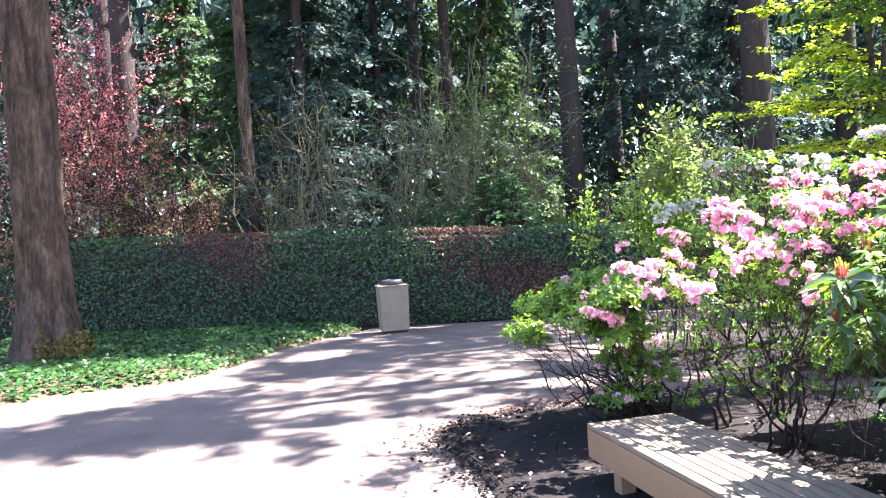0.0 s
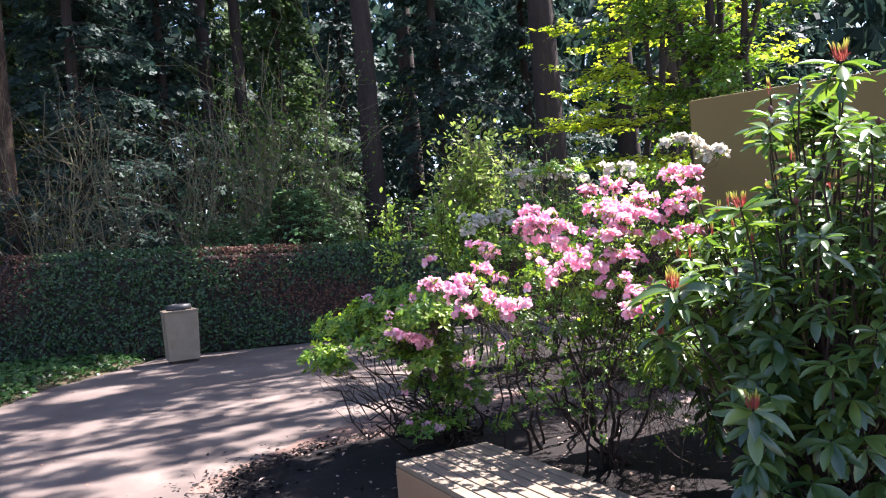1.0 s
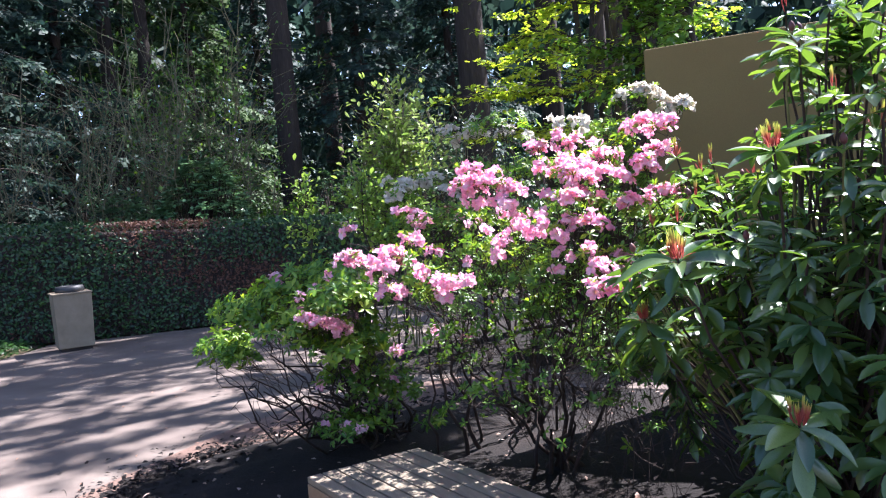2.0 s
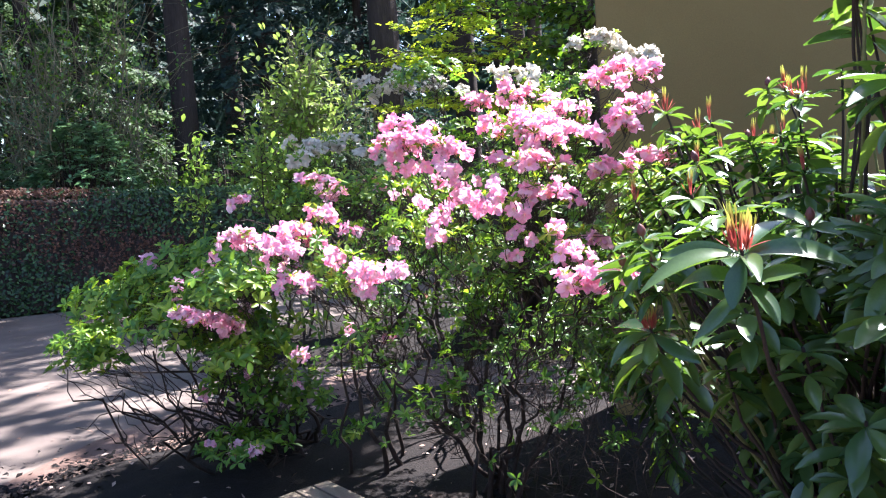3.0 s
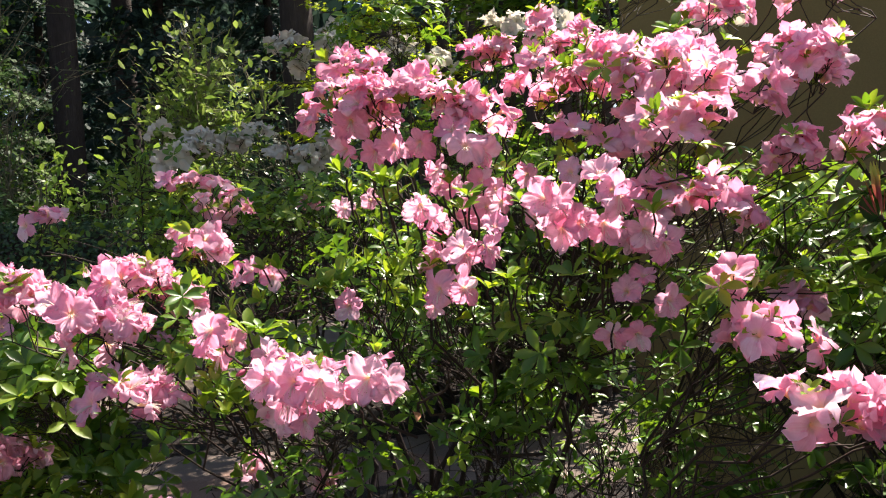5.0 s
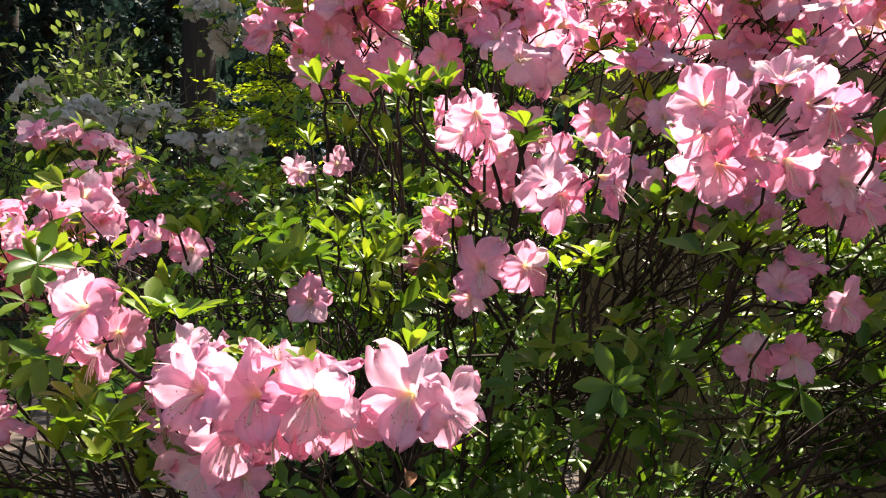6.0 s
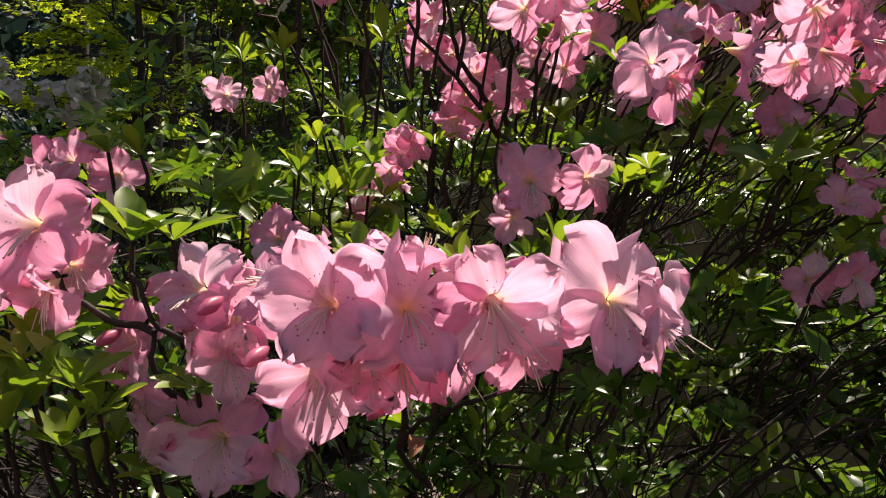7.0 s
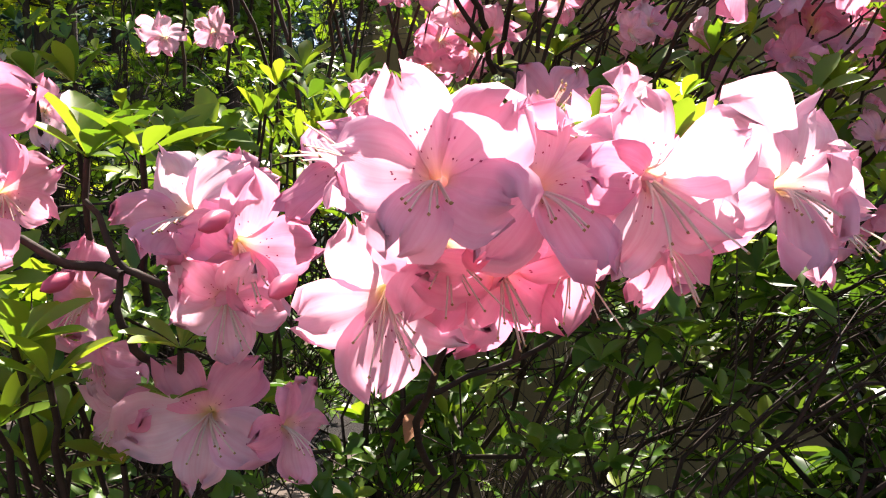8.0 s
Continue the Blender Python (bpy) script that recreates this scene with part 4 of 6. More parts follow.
WHORL = [make_mesh("leaf_whorl", whorl_blocks(100 + i, 5, 0.05, sp), LEAF_NEW) for i, sp in enumerate((0.5, 0.8, 1.1, 0.65))]
WHORL_YOUNG = [make_mesh("leaf_whorl", whorl_blocks(120 + i, 7, 0.037, sp, YOUNG_LEAF), LEAF_NEW) for i, sp in enumerate((1.15, 1.4, 1.0))]
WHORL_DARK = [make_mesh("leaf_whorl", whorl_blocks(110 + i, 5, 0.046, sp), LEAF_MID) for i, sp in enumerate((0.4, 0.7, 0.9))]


SUNWARD = np.array(TO_SUN)


def turn_to(d, spin):
    """Local z to the direction d."""
    return Vector(d).to_track_quat("Z", "Y").to_matrix().to_4x4() @ Matrix.Rotation(spin, 4, "Z")


def azalea(name, base, pads, label, petals=PETAL, near=lambda p: False, view=(-0.45, -0.55, 0.5), stems=7, leafy=1.0, dark=0.35, size=1.0, limit=270, heroes=(), whorls=(), shady=0.0, leaf=0.75):
    """A many-stemmed azalea. Pads: x, y, z, spread along x, y, z, number of shoots, share in flower. Heroes: single flowers, with the way they face."""
    t = thing(name, (*base, 0), label, "shrub")
    home = Matrix.Translation(-Vector(t.location))
    base3 = np.array([*base, 0.03])
    bl, soup, leaves_new, leaves_dark, nf, nl = [], [], [], [], 0, 0
    view = unit(np.array(view))
    mids = np.array([p[:3] for p in pads])
    forks = []
    for k in range(stems):
        aim = mids[(k * len(mids)) // stems]
        root = base3 + np.array([rng.normal(0, 0.14), rng.normal(0, 0.1), 0])
        e = root + (aim - root) * [0.5, 0.5, 0.55] + rng.normal(0, 0.05, 3)
        st = bend(root, e, 9, 0.03, 0.022, np.array([rng.normal(0, 0.05), rng.normal(0, 0.05), 0]))
        part("stem", make_mesh("stem", [tube(st, np.linspace(0.015, 0.006, 9) * rng.uniform(0.7, 1.2), 7)], TWIG), t)
        forks.extend(st[4:])
    forks = np.array(forks)

    def bloom(fp, fd, spin, k, p):
        nonlocal nf
        m = Matrix.Translation(fp) @ turn_to(fd, spin) @ Matrix.Scale(k, 4)
        tail = fp - fd * FLOWER_S * 0.66 * k
        bl.append(tube(bend(p, tail, 4, -0.004, 0.001), [0.0013, 0.001, 0.0009, 0.0012], 4))
        if near(fp) and nf < limit and petals is PETAL:
            nf += 1
            ob = part("flower", COROLLA[rng.integers(0, len(COROLLA))], t, m=home @ m)
            low = Vector(turn_to(fd, spin).to_3x3().transposed() @ Vector((0, 0, -1)))
            part("stamen_tuft", STAMENS[rng.integers(0, 3)], ob, m=Matrix.Rotation(math.atan2(low.y, low.x), 4, "Z"))
        else:
            mm = np.array(m)
            for v, f, mi, g, sd in LOW_FLOWER[rng.integers(0, 4)]:
                soup.append((v @ mm[:3, :3].T + mm[:3, 3], f, mi, g, sd))

    for x, y, z, k in whorls:
        d = unit(np.array([-0.15, -0.15, 1]) + rng.normal(0, 0.15, 3))
        # low inner whorls take the darker green, shade put into their colour
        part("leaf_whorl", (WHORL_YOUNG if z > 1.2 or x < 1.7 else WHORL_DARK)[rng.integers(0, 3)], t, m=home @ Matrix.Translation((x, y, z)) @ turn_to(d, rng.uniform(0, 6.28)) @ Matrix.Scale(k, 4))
        bl.append(tube(bend((x, y, z), (x + 0.04, y + 0.05, z - 0.07), 5, -0.006, 0.003), np.linspace(0.0015, 0.002, 5), 4))
    for x, y, z, fx, fy, fz, k in heroes:
        fp, fd = np.array([x, y, z]), unit(np.array([fx, fy, fz]))
        bloom(fp, fd, rng.uniform(0, 6.28), k, fp - fd * 0.03 + np.array([0.02, 0.03, -0.02]))
    for px, py, pz, rx, ry, rz, count, share in pads:
        c = np.array([px, py, pz])
        hub = c - np.array([0, 0, rz * 0.7 + 0.05]) - 0.18 * (c - base3) * [1, 1, 0]
        o = forks[np.argmin(np.linalg.norm(forks - hub, axis=1) + rng.random(len(forks)) * 0.12)]
        main = bend(o, hub, 8, 0.03, 0.025)
        bl.append(tube(main, np.linspace(0.0038, 0.0022, 8) * (rng.uniform(0.8, 1.2) if share else 0.7), 5))
        limbs = [main[4:]]
        for k in range(max(2, int(count // 5)) if share > 0.5 else max(2, int(count // 8))):
            e = c + rng.normal(0, 0.5, 3) * [rx, ry, rz] - np.array([0, 0, 0.03])
            lb = bend(main[rng.integers(4, 8)], e, 6, -0.015, 0.01)
            bl.append(tube(lb, np.linspace(0.0021, 0.0014, 6) * (1 if share else 0.7), 4))
            limbs.append(lb)
        for k in range(int(count)):
            o = rng.normal(0, 1, 3)
            o = o / np.linalg.norm(o) * rng.random() ** 0.4
            o[2] = abs(o[2]) * 0.9 - 0.25 if rng.random() < 0.75 else o[2]
            o = o * [rx, ry, rz]
            if share > 0.5:
                o = o * 1.15 - 0.85 * np.dot(o, SUNWARD) * SUNWARD
            p = c + o
            o = o / [rx, ry, rz]
            d = unit(np.array([o[0], o[1], 0.75 + 0.3 * o[2]]) * 0.8 + view * 0.25 + rng.normal(0, 0.22, 3))
            lb = limbs[rng.integers(0, len(limbs))]
            st = lb[np.argmin(np.linalg.norm(lb - p, axis=1) + 0.03 * rng.random(len(lb)))]
            bl.append(tube(bend(st, p, 4, 0, 0.006), np.linspace(0.0014, 0.001, 4) * (1 if share else 0.7), 3))
            close = near(p)
            flowering = rng.random() < share
            if flowering:
                for q in range(rng.integers(2, 5)):
                    fd = unit(d * 0.45 + rng.normal(0, 0.5, 3) + view * 0.2 + 0.5 * SUNWARD)
                    bloom(p + fd * rng.uniform(0.024, 0.052) * size + d * 0.008, fd, rng.uniform(0, 6.28), rng.uniform(0.85, 1.15) * size, p)
            if rng.random() < (leafy * 0.85 if flowering else leafy):
                # shade put into leaf colour: below height shady, nine in ten are dark
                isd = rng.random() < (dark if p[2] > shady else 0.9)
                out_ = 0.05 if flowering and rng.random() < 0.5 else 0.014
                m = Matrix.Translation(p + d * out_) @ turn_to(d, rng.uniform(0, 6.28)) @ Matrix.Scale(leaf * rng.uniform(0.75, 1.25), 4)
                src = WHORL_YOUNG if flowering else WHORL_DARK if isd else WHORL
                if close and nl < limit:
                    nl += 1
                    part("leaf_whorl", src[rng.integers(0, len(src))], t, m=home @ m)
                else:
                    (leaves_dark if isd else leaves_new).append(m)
    part("twigwork", make_mesh("twigwork", bl, TWIG), t, kind="stuff")
    if soup:
        part("blossoms", make_mesh("blossoms", soup, petals), t, kind="stuff")
    tmpl = [whorl_blocks(200 + i, 5, 0.048, sp)[0] for i, sp in enumerate((0.4, 0.7, 1.0))]
    blocks = []
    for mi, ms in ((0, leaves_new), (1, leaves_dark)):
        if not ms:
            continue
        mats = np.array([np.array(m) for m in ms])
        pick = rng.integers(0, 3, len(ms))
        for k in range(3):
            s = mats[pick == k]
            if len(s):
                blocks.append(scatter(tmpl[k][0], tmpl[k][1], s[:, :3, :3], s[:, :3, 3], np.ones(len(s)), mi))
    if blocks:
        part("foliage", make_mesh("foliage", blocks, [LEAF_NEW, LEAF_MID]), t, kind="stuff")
    return t


# the pink azalea that overhangs the bench
PINK = [
    (1.36, 5.95, 1.29, 0.09, 0.08, 0.05, 10, 1.0), (1.46, 5.82, 1.25, 0.07, 0.07, 0.05, 9, 1.0), (1.55, 5.92, 1.3, 0.11, 0.1, 0.06, 15, 0.8), (1.5, 5.78, 1.13, 0.06, 0.06, 0.04, 4, 1.0),
    (1.7, 6.15, 1.36, 0.12, 0.12, 0.05, 9, 0.6), (1.43, 6.42, 1.42, 0.03, 0.03, 0.03, 2, 1.0)]
# the near spray of single flowers at its front: place and facing
HEROES = [
    (1.577, 5.409, 1.230, -0.89, -0.41, 0.21, 0.94), (1.618, 5.456, 1.194, -0.79, -0.50, -0.35, 1.06), (1.588, 5.446, 1.240, -0.74, 0.22, 0.64, 0.82), (1.605, 5.390, 1.227, -0.67, -0.72, 0.16, 0.94), (1.626, 5.401, 1.247, -0.22, -0.19, 0.96, 0.82),
    (1.630, 5.416, 1.200, -0.59, -0.59, -0.55, 0.9), (1.619, 5.430, 1.209, -0.67, -0.66, -0.34, 0.9), (1.629, 5.364, 1.226, -0.55, -0.75, -0.38, 0.96), (1.648, 5.381, 1.237, -0.32, -0.28, 0.90, 0.8), (1.645, 5.399, 1.206, -0.47, -0.51, -0.72, 0.86),
    (1.659, 5.370, 1.210, -0.24, -0.86, -0.45, 0.84), (1.677, 5.336, 1.228, -0.75, -0.66, 0.07, 0.95), (1.702, 5.328, 1.219, 0.04, -0.99, -0.14, 0.88), (1.710, 5.376, 1.243, -0.11, -0.25, 0.96, 0.7), (1.628, 5.567, 1.234, -0.90, -0.25, 0.35, 1),
    (1.641, 5.544, 1.216, -0.48, -0.80, -0.36, 0.95), (1.640, 5.555, 1.193, -0.66, -0.51, -0.55, 0.85), (1.635, 5.649, 1.198, -0.99, -0.11, -0.12, 1), (1.640, 5.648, 1.170, -0.57, -0.15, -0.80, 0.85), (1.658, 5.589, 1.142, -0.78, -0.62, 0.07, 1.08),
    (1.677, 5.553, 1.136, -0.04, -1.00, -0.03, 0.72), (1.641, 5.631, 1.143, -0.96, 0.12, -0.24, 0.72), (1.567, 5.634, 1.271, -0.89, -0.46, 0.07, 1.12), (1.583, 5.650, 1.232, -0.80, -0.20, -0.56, 0.95), (1.607, 5.660, 1.248, -0.31, -0.95, -0.03, 0.8),
    (1.574, 5.676, 1.245, -0.89, -0.18, -0.42, 0.95), (1.830, 5.738, 1.271, -0.78, -0.62, 0.07, 0.95), (1.700, 5.852, 1.342, -0.90, -0.30, 0.31, 0.85), (1.729, 5.827, 1.328, -0.63, -0.78, -0.03, 0.8), (1.677, 5.865, 1.331, -0.97, 0.02, 0.24, 0.8),
    (1.915, 5.924, 1.443, -0.78, -0.62, 0.07, 0.72), (1.964, 5.908, 1.456, -0.42, -0.91, -0.03, 0.66), (2.031, 5.767, 1.375, -0.78, -0.62, -0.03, 0.8), (2.03, 5.785, 1.352, -0.86, -0.27, -0.44, 0.62), (1.875, 5.502, 1.306, -0.84, -0.54, -0.12, 0.95),
    (1.897, 5.464, 1.310, -0.54, -0.84, 0.07, 0.8), (1.877, 5.522, 1.279, -0.86, -0.27, -0.44, 0.6), (2.088, 5.333, 1.295, -0.72, -0.56, 0.40, 0.8), (2.115, 5.326, 1.316, -0.29, -0.55, 0.79, 0.7), (2.139, 5.299, 1.275, -0.33, -0.93, -0.14, 0.8),
    (2.081, 5.359, 1.227, -0.75, -0.62, -0.25, 0.75), (2.101, 5.326, 1.229, -0.40, -0.85, -0.34, 0.8),
    (1.824, 5.447, 1.430, -0.42, -0.72, -0.56, 0.85), (1.848, 5.457, 1.414, 0.11, -0.74, -0.66, 0.75), (1.834, 5.481, 1.422, -0.95, -0.19, -0.25, 0.75), (1.851, 5.393, 1.375, -0.84, -0.51, 0.19, 0.8), (1.854, 5.378, 1.360, -0.11, -0.88, -0.47, 0.8),
    (1.862, 5.337, 1.370, 0.21, -0.90, -0.37, 0.8), (1.894, 5.371, 1.399, -0.38, -0.48, 0.79, 0.65), (1.925, 5.303, 1.432, -0.83, -0.55, 0.06, 0.95), (1.945, 5.295, 1.425, -0.03, -0.97, -0.25, 0.9), (1.946, 5.316, 1.411, -0.65, -0.30, -0.70, 0.85),
    (1.964, 5.314, 1.388, -0.57, -0.74, -0.35, 0.95), (1.971, 5.340, 1.385, -0.93, 0.05, -0.36, 0.8), (1.977, 5.291, 1.398, -0.29, -0.91, 0.30, 0.9), (2.010, 5.288, 1.463, -0.43, -0.53, 0.73, 1), (2.007, 5.280, 1.391, -0.42, -0.72, -0.56, 0.95),
    (2.008, 5.261, 1.437, -0.43, -0.90, 0.07, 0.95), (1.999, 5.240, 1.424, -0.29, -0.56, -0.78, 0.95), (2.063, 5.262, 1.381, -0.42, -0.89, -0.14, 0.95), (2.095, 5.292, 1.364, -0.65, -0.47, -0.60, 0.85), (2.099, 5.261, 1.360, -0.11, -0.88, -0.47, 0.9),
    (2.076, 5.710, 1.437, -0.77, -0.64, -0.04, 0.95), (2.059, 5.717, 1.404, -0.77, -0.31, -0.56, 0.9), (2.087, 5.690, 1.415, -0.19, -0.95, -0.25, 0.85), (2.012, 5.717, 1.474, -0.96, -0.20, 0.18, 0.8), (2.060, 5.609, 1.458, -0.39, -0.87, 0.31, 0.7),
    (2.034, 5.754, 1.380, -0.76, -0.46, -0.46, 0.65), (2.379, 5.724, 1.568, -0.62, -0.79, -0.04, 0.85), (2.071, 5.458, 1.394, -0.28, -0.92, -0.26, 0.6), (2.094, 5.506, 1.418, -0.82, -0.50, 0.29, 0.65), (1.874, 5.814, 1.546, -0.94, -0.34, -0.04, 1),
    (1.961, 5.542, 1.525, -0.49, -0.79, 0.37, 1.05), (2.001, 5.550, 1.516, -0.09, -0.94, -0.33, 0.95), (1.958, 5.575, 1.555, -0.64, -0.47, 0.60, 0.95), (1.929, 5.633, 1.538, -0.67, -0.69, -0.26, 0.95), (1.919, 5.704, 1.539, -0.47, -0.77, -0.44, 1),
    (1.904, 5.753, 1.533, -0.66, -0.51, -0.55, 1),
    (2.019, 5.685, 1.468, -0.87, -0.29, 0.41, 0.85), (2.055, 5.679, 1.451, -0.72, -0.70, -0.03, 0.9), (2.070, 5.672, 1.413, -0.59, -0.59, -0.55, 0.85), (2.062, 5.642, 1.428, -0.33, -0.94, 0.07, 0.85), (1.990, 5.691, 1.498, -0.97, -0.12, 0.19, 0.85),
    (2.025, 5.602, 1.474, -0.53, -0.69, 0.49, 0.85), (2.037, 5.563, 1.433, -0.67, -0.66, -0.34, 0.7), (2.069, 5.515, 1.404, -0.40, -0.85, -0.35, 0.6), (2.140, 5.397, 1.380, -0.83, -0.53, 0.19, 0.8), (2.146, 5.384, 1.363, -0.38, -0.82, -0.44, 0.75),
    (2.086, 5.558, 1.476, -0.85, -0.41, -0.33, 0.8), (2.120, 5.484, 1.475, -0.77, -0.62, 0.17, 0.75), (2.145, 5.457, 1.364, -0.78, -0.62, -0.03, 0.45), (2.066, 5.798, 1.393, -0.94, -0.34, 0.08, 0.7),
]
# single leaf whorls among them
HERO_LEAVES = [
    (1.623, 5.622, 1.261, 1.05), (1.640, 5.606, 1.262, 1), (1.627, 5.437, 1.244, 0.65), (1.641, 5.390, 1.239, 0.55), (1.715, 5.387, 1.248, 0.65), (1.569, 5.629, 1.171, 1),
    (1.587, 5.621, 1.179, 1), (1.597, 5.613, 1.164, 0.95), (1.573, 5.652, 1.194, 0.9), (1.556, 5.633, 1.160, 0.9), (1.588, 5.637, 1.145, 0.85), (1.643, 5.587, 1.174, 0.75),
    (1.708, 5.802, 1.342, 0.85), (1.730, 5.790, 1.341, 0.85), (1.913, 5.891, 1.472, 0.95), (1.957, 5.877, 1.488, 0.85), (1.779, 5.762, 1.307, 0.85), (1.811, 5.764, 1.304, 0.8),
    (1.888, 5.774, 1.336, 0.9), (1.930, 5.620, 1.271, 0.85), (1.936, 5.644, 1.277, 0.75), (1.914, 5.754, 1.315, 0.85), (1.960, 5.776, 1.337, 0.85), (1.935, 5.457, 1.306, 0.8),
    (1.961, 5.446, 1.319, 0.75), (2.093, 5.366, 1.335, 0.85), (1.907, 5.550, 1.273, 0.55), (1.650, 5.602, 1.149, 0.5), (1.646, 5.633, 1.118, 0.8), (1.587, 5.668, 1.198, 0.8),
    (1.849, 5.785, 1.297, 0.85), (1.931, 5.796, 1.377, 0.85), (1.953, 5.737, 1.350, 0.8), (2.079, 5.515, 1.151, 1), (2.14, 5.5, 1.13, 1), (2.05, 5.55, 1.125, 0.8),
    (2.06, 5.616, 1.047, 0.9), (2.09, 5.6, 1.03, 0.8), (2.08, 5.37, 1.31, 0.8), (2.06, 5.33, 1.25, 0.7), (2.17, 5.3, 1.27, 0.8), (1.98, 5.45, 1.3, 0.7),
    (1.806, 5.678, 1.496, 0.85), (1.830, 5.619, 1.481, 0.9), (1.821, 5.556, 1.465, 1), (1.843, 5.551, 1.471, 0.95), (1.867, 5.544, 1.476, 0.8), (1.942, 5.514, 1.446, 0.85),
    (1.927, 5.506, 1.424, 0.8), (2.071, 5.361, 1.333, 0.9), (2.102, 5.321, 1.371, 0.85), (2.050, 5.234, 1.403, 0.95), (1.986, 5.476, 1.313, 1), (1.930, 5.718, 1.457, 0.85),
    (2.039, 5.409, 1.424, 0.7), (1.945, 5.594, 1.371, 0.7), (2.082, 5.446, 1.382, 0.75), (1.873, 5.646, 1.439, 0.95), (1.972, 5.548, 1.439, 0.9), (2.024, 5.566, 1.383, 0.9),
    (2.041, 5.512, 1.431, 0.8), (2.061, 5.447, 1.370, 0.8), (2.091, 5.371, 1.336, 0.9), (2.106, 5.356, 1.331, 0.85), (2.015, 5.470, 1.323, 0.9), (2.052, 5.329, 1.381, 0.8),
    (1.992, 5.688, 1.369, 0.8), (1.953, 5.583, 1.466, 0.7), (2.033, 5.542, 1.482, 0.8), (2.107, 5.427, 1.392, 0.7),
    (1.632, 5.691, 1.167, 0.8), (1.655, 5.689, 1.173, 0.75), (1.628, 5.691, 1.145, 0.8), (1.655, 5.695, 1.129, 0.8), (1.682, 5.704, 1.142, 0.7), (1.642, 5.700, 1.110, 0.8), (1.803, 5.663, 1.130, 0.7),
    (2.015, 5.592, 1.052, 0.7), (2.037, 5.580, 1.025, 0.6), (2.201, 5.561, 1.108, 0.8), (2.207, 5.602, 1.101, 0.75), (2.237, 5.426, 1.151, 0.7),
]
HERO_BUDS = [(1.619, 5.529, 1.229), (1.620, 5.629, 1.209), (1.627, 5.503, 1.204)]
HERO_TWIGS = [
    [(1.626, 5.627, 1.241), (1.631, 5.611, 1.212), (1.644, 5.596, 1.202), (1.651, 5.595, 1.183)],
    [(1.631, 5.611, 1.210), (1.629, 5.610, 1.187), (1.641, 5.612, 1.172), (1.659, 5.622, 1.159)],
    [(1.644, 5.596, 1.202), (1.631, 5.564, 1.223)],
    [(1.587, 5.659, 1.253), (1.599, 5.653, 1.228), (1.614, 5.633, 1.216), (1.630, 5.612, 1.209)],
    [(1.623, 5.440, 1.216), (1.671, 5.460, 1.198), (1.734, 5.505, 1.166), (1.797, 5.571, 1.112), (1.883, 5.611, 1.063)],
    [(1.839, 5.591, 1.437), (1.900, 5.594, 1.408), (1.935, 5.590, 1.384), (1.972, 5.598, 1.365)],
    [(1.825, 5.540, 1.440), (1.887, 5.575, 1.412), (1.937, 5.586, 1.389)],
    [(1.971, 5.597, 1.370), (1.900, 5.517, 1.320)],
    [(1.885, 5.523, 1.451), (1.945, 5.564, 1.416), (1.999, 5.607, 1.380)],
    [(1.932, 5.456, 1.330), (2.040, 5.492, 1.315), (2.125, 5.551, 1.290)],
    [(1.958, 5.397, 1.420), (2.029, 5.459, 1.395), (2.081, 5.517, 1.336), (2.167, 5.578, 1.287)],
    [(2.127, 5.309, 1.316), (2.172, 5.354, 1.282), (2.252, 5.409, 1.271)],
    [(1.867, 5.471, 1.198), (1.881, 5.490, 1.173), (1.895, 5.529, 1.150), (1.900, 5.580, 1.132), (1.899, 5.634, 1.114), (1.923, 5.678, 1.082)],
]
MIDDLE = [
    (1.92, 5.85, 1.59, 0.08, 0.07, 0.035, 6, 1), (1.94, 5.73, 1.60, 0.07, 0.07, 0.035, 6, 1), (1.96, 5.85, 1.66, 0.08, 0.07, 0.04, 6, 0.95), (1.99, 5.67, 1.58, 0.06, 0.06, 0.03, 4, 1), (2.02, 5.59, 1.56, 0.05, 0.05, 0.03, 3, 1), (2.26, 5.70, 1.65, 0.09, 0.07, 0.04, 7, 0.9),
    (2.32, 5.63, 1.65, 0.09, 0.07, 0.04, 7, 0.85), (2.29, 5.49, 1.63, 0.08, 0.07, 0.04, 6, 0.85), (2.25, 5.38, 1.58, 0.08, 0.07, 0.04, 6, 0.9), (2.15, 5.28, 1.49, 0.05, 0.05, 0.03, 4, 0.95), (2.40, 5.42, 1.59, 0.08, 0.07, 0.05, 6, 0.85), (2.18, 5.52, 1.51, 0.08, 0.06, 0.03, 4, 0.85),
    (2.31, 5.44, 1.5, 0.08, 0.06, 0.04, 5, 0.85), (2.28, 5.34, 1.38, 0.06, 0.06, 0.05, 5, 0.9), (2.28, 5.5, 1.6, 0.1, 0.08, 0.05, 8, 0.85), (2.15, 5.37, 1.41, 0.06, 0.05, 0.03, 3, 0.8)]
UPPER = [
    (2.7, 5.73, 1.82, 0.07, 0.07, 0.05, 7, 0.9), (2.68, 5.42, 1.79, 0.09, 0.07, 0.04, 9, 0.95), (2.72, 5.5, 1.69, 0.06, 0.05, 0.05, 6, 0.8), (2.63, 5.27, 1.48, 0.08, 0.06, 0.04, 7, 0.8), (2.37, 6.05, 1.77, 0.06, 0.06, 0.05, 6, 1.0),
    (2.52, 5.93, 1.78, 0.1, 0.09, 0.04, 9, 0.8), (2.47, 5.67, 1.67, 0.12, 0.1, 0.05, 11, 0.6), (2.58, 5.36, 1.6, 0.07, 0.06, 0.05, 7, 0.85), (2.5, 5.6, 1.7, 0.1, 0.1, 0.05, 9, 0.7), (2.45, 5.3, 1.47, 0.06, 0.06, 0.04, 6, 0.7)]

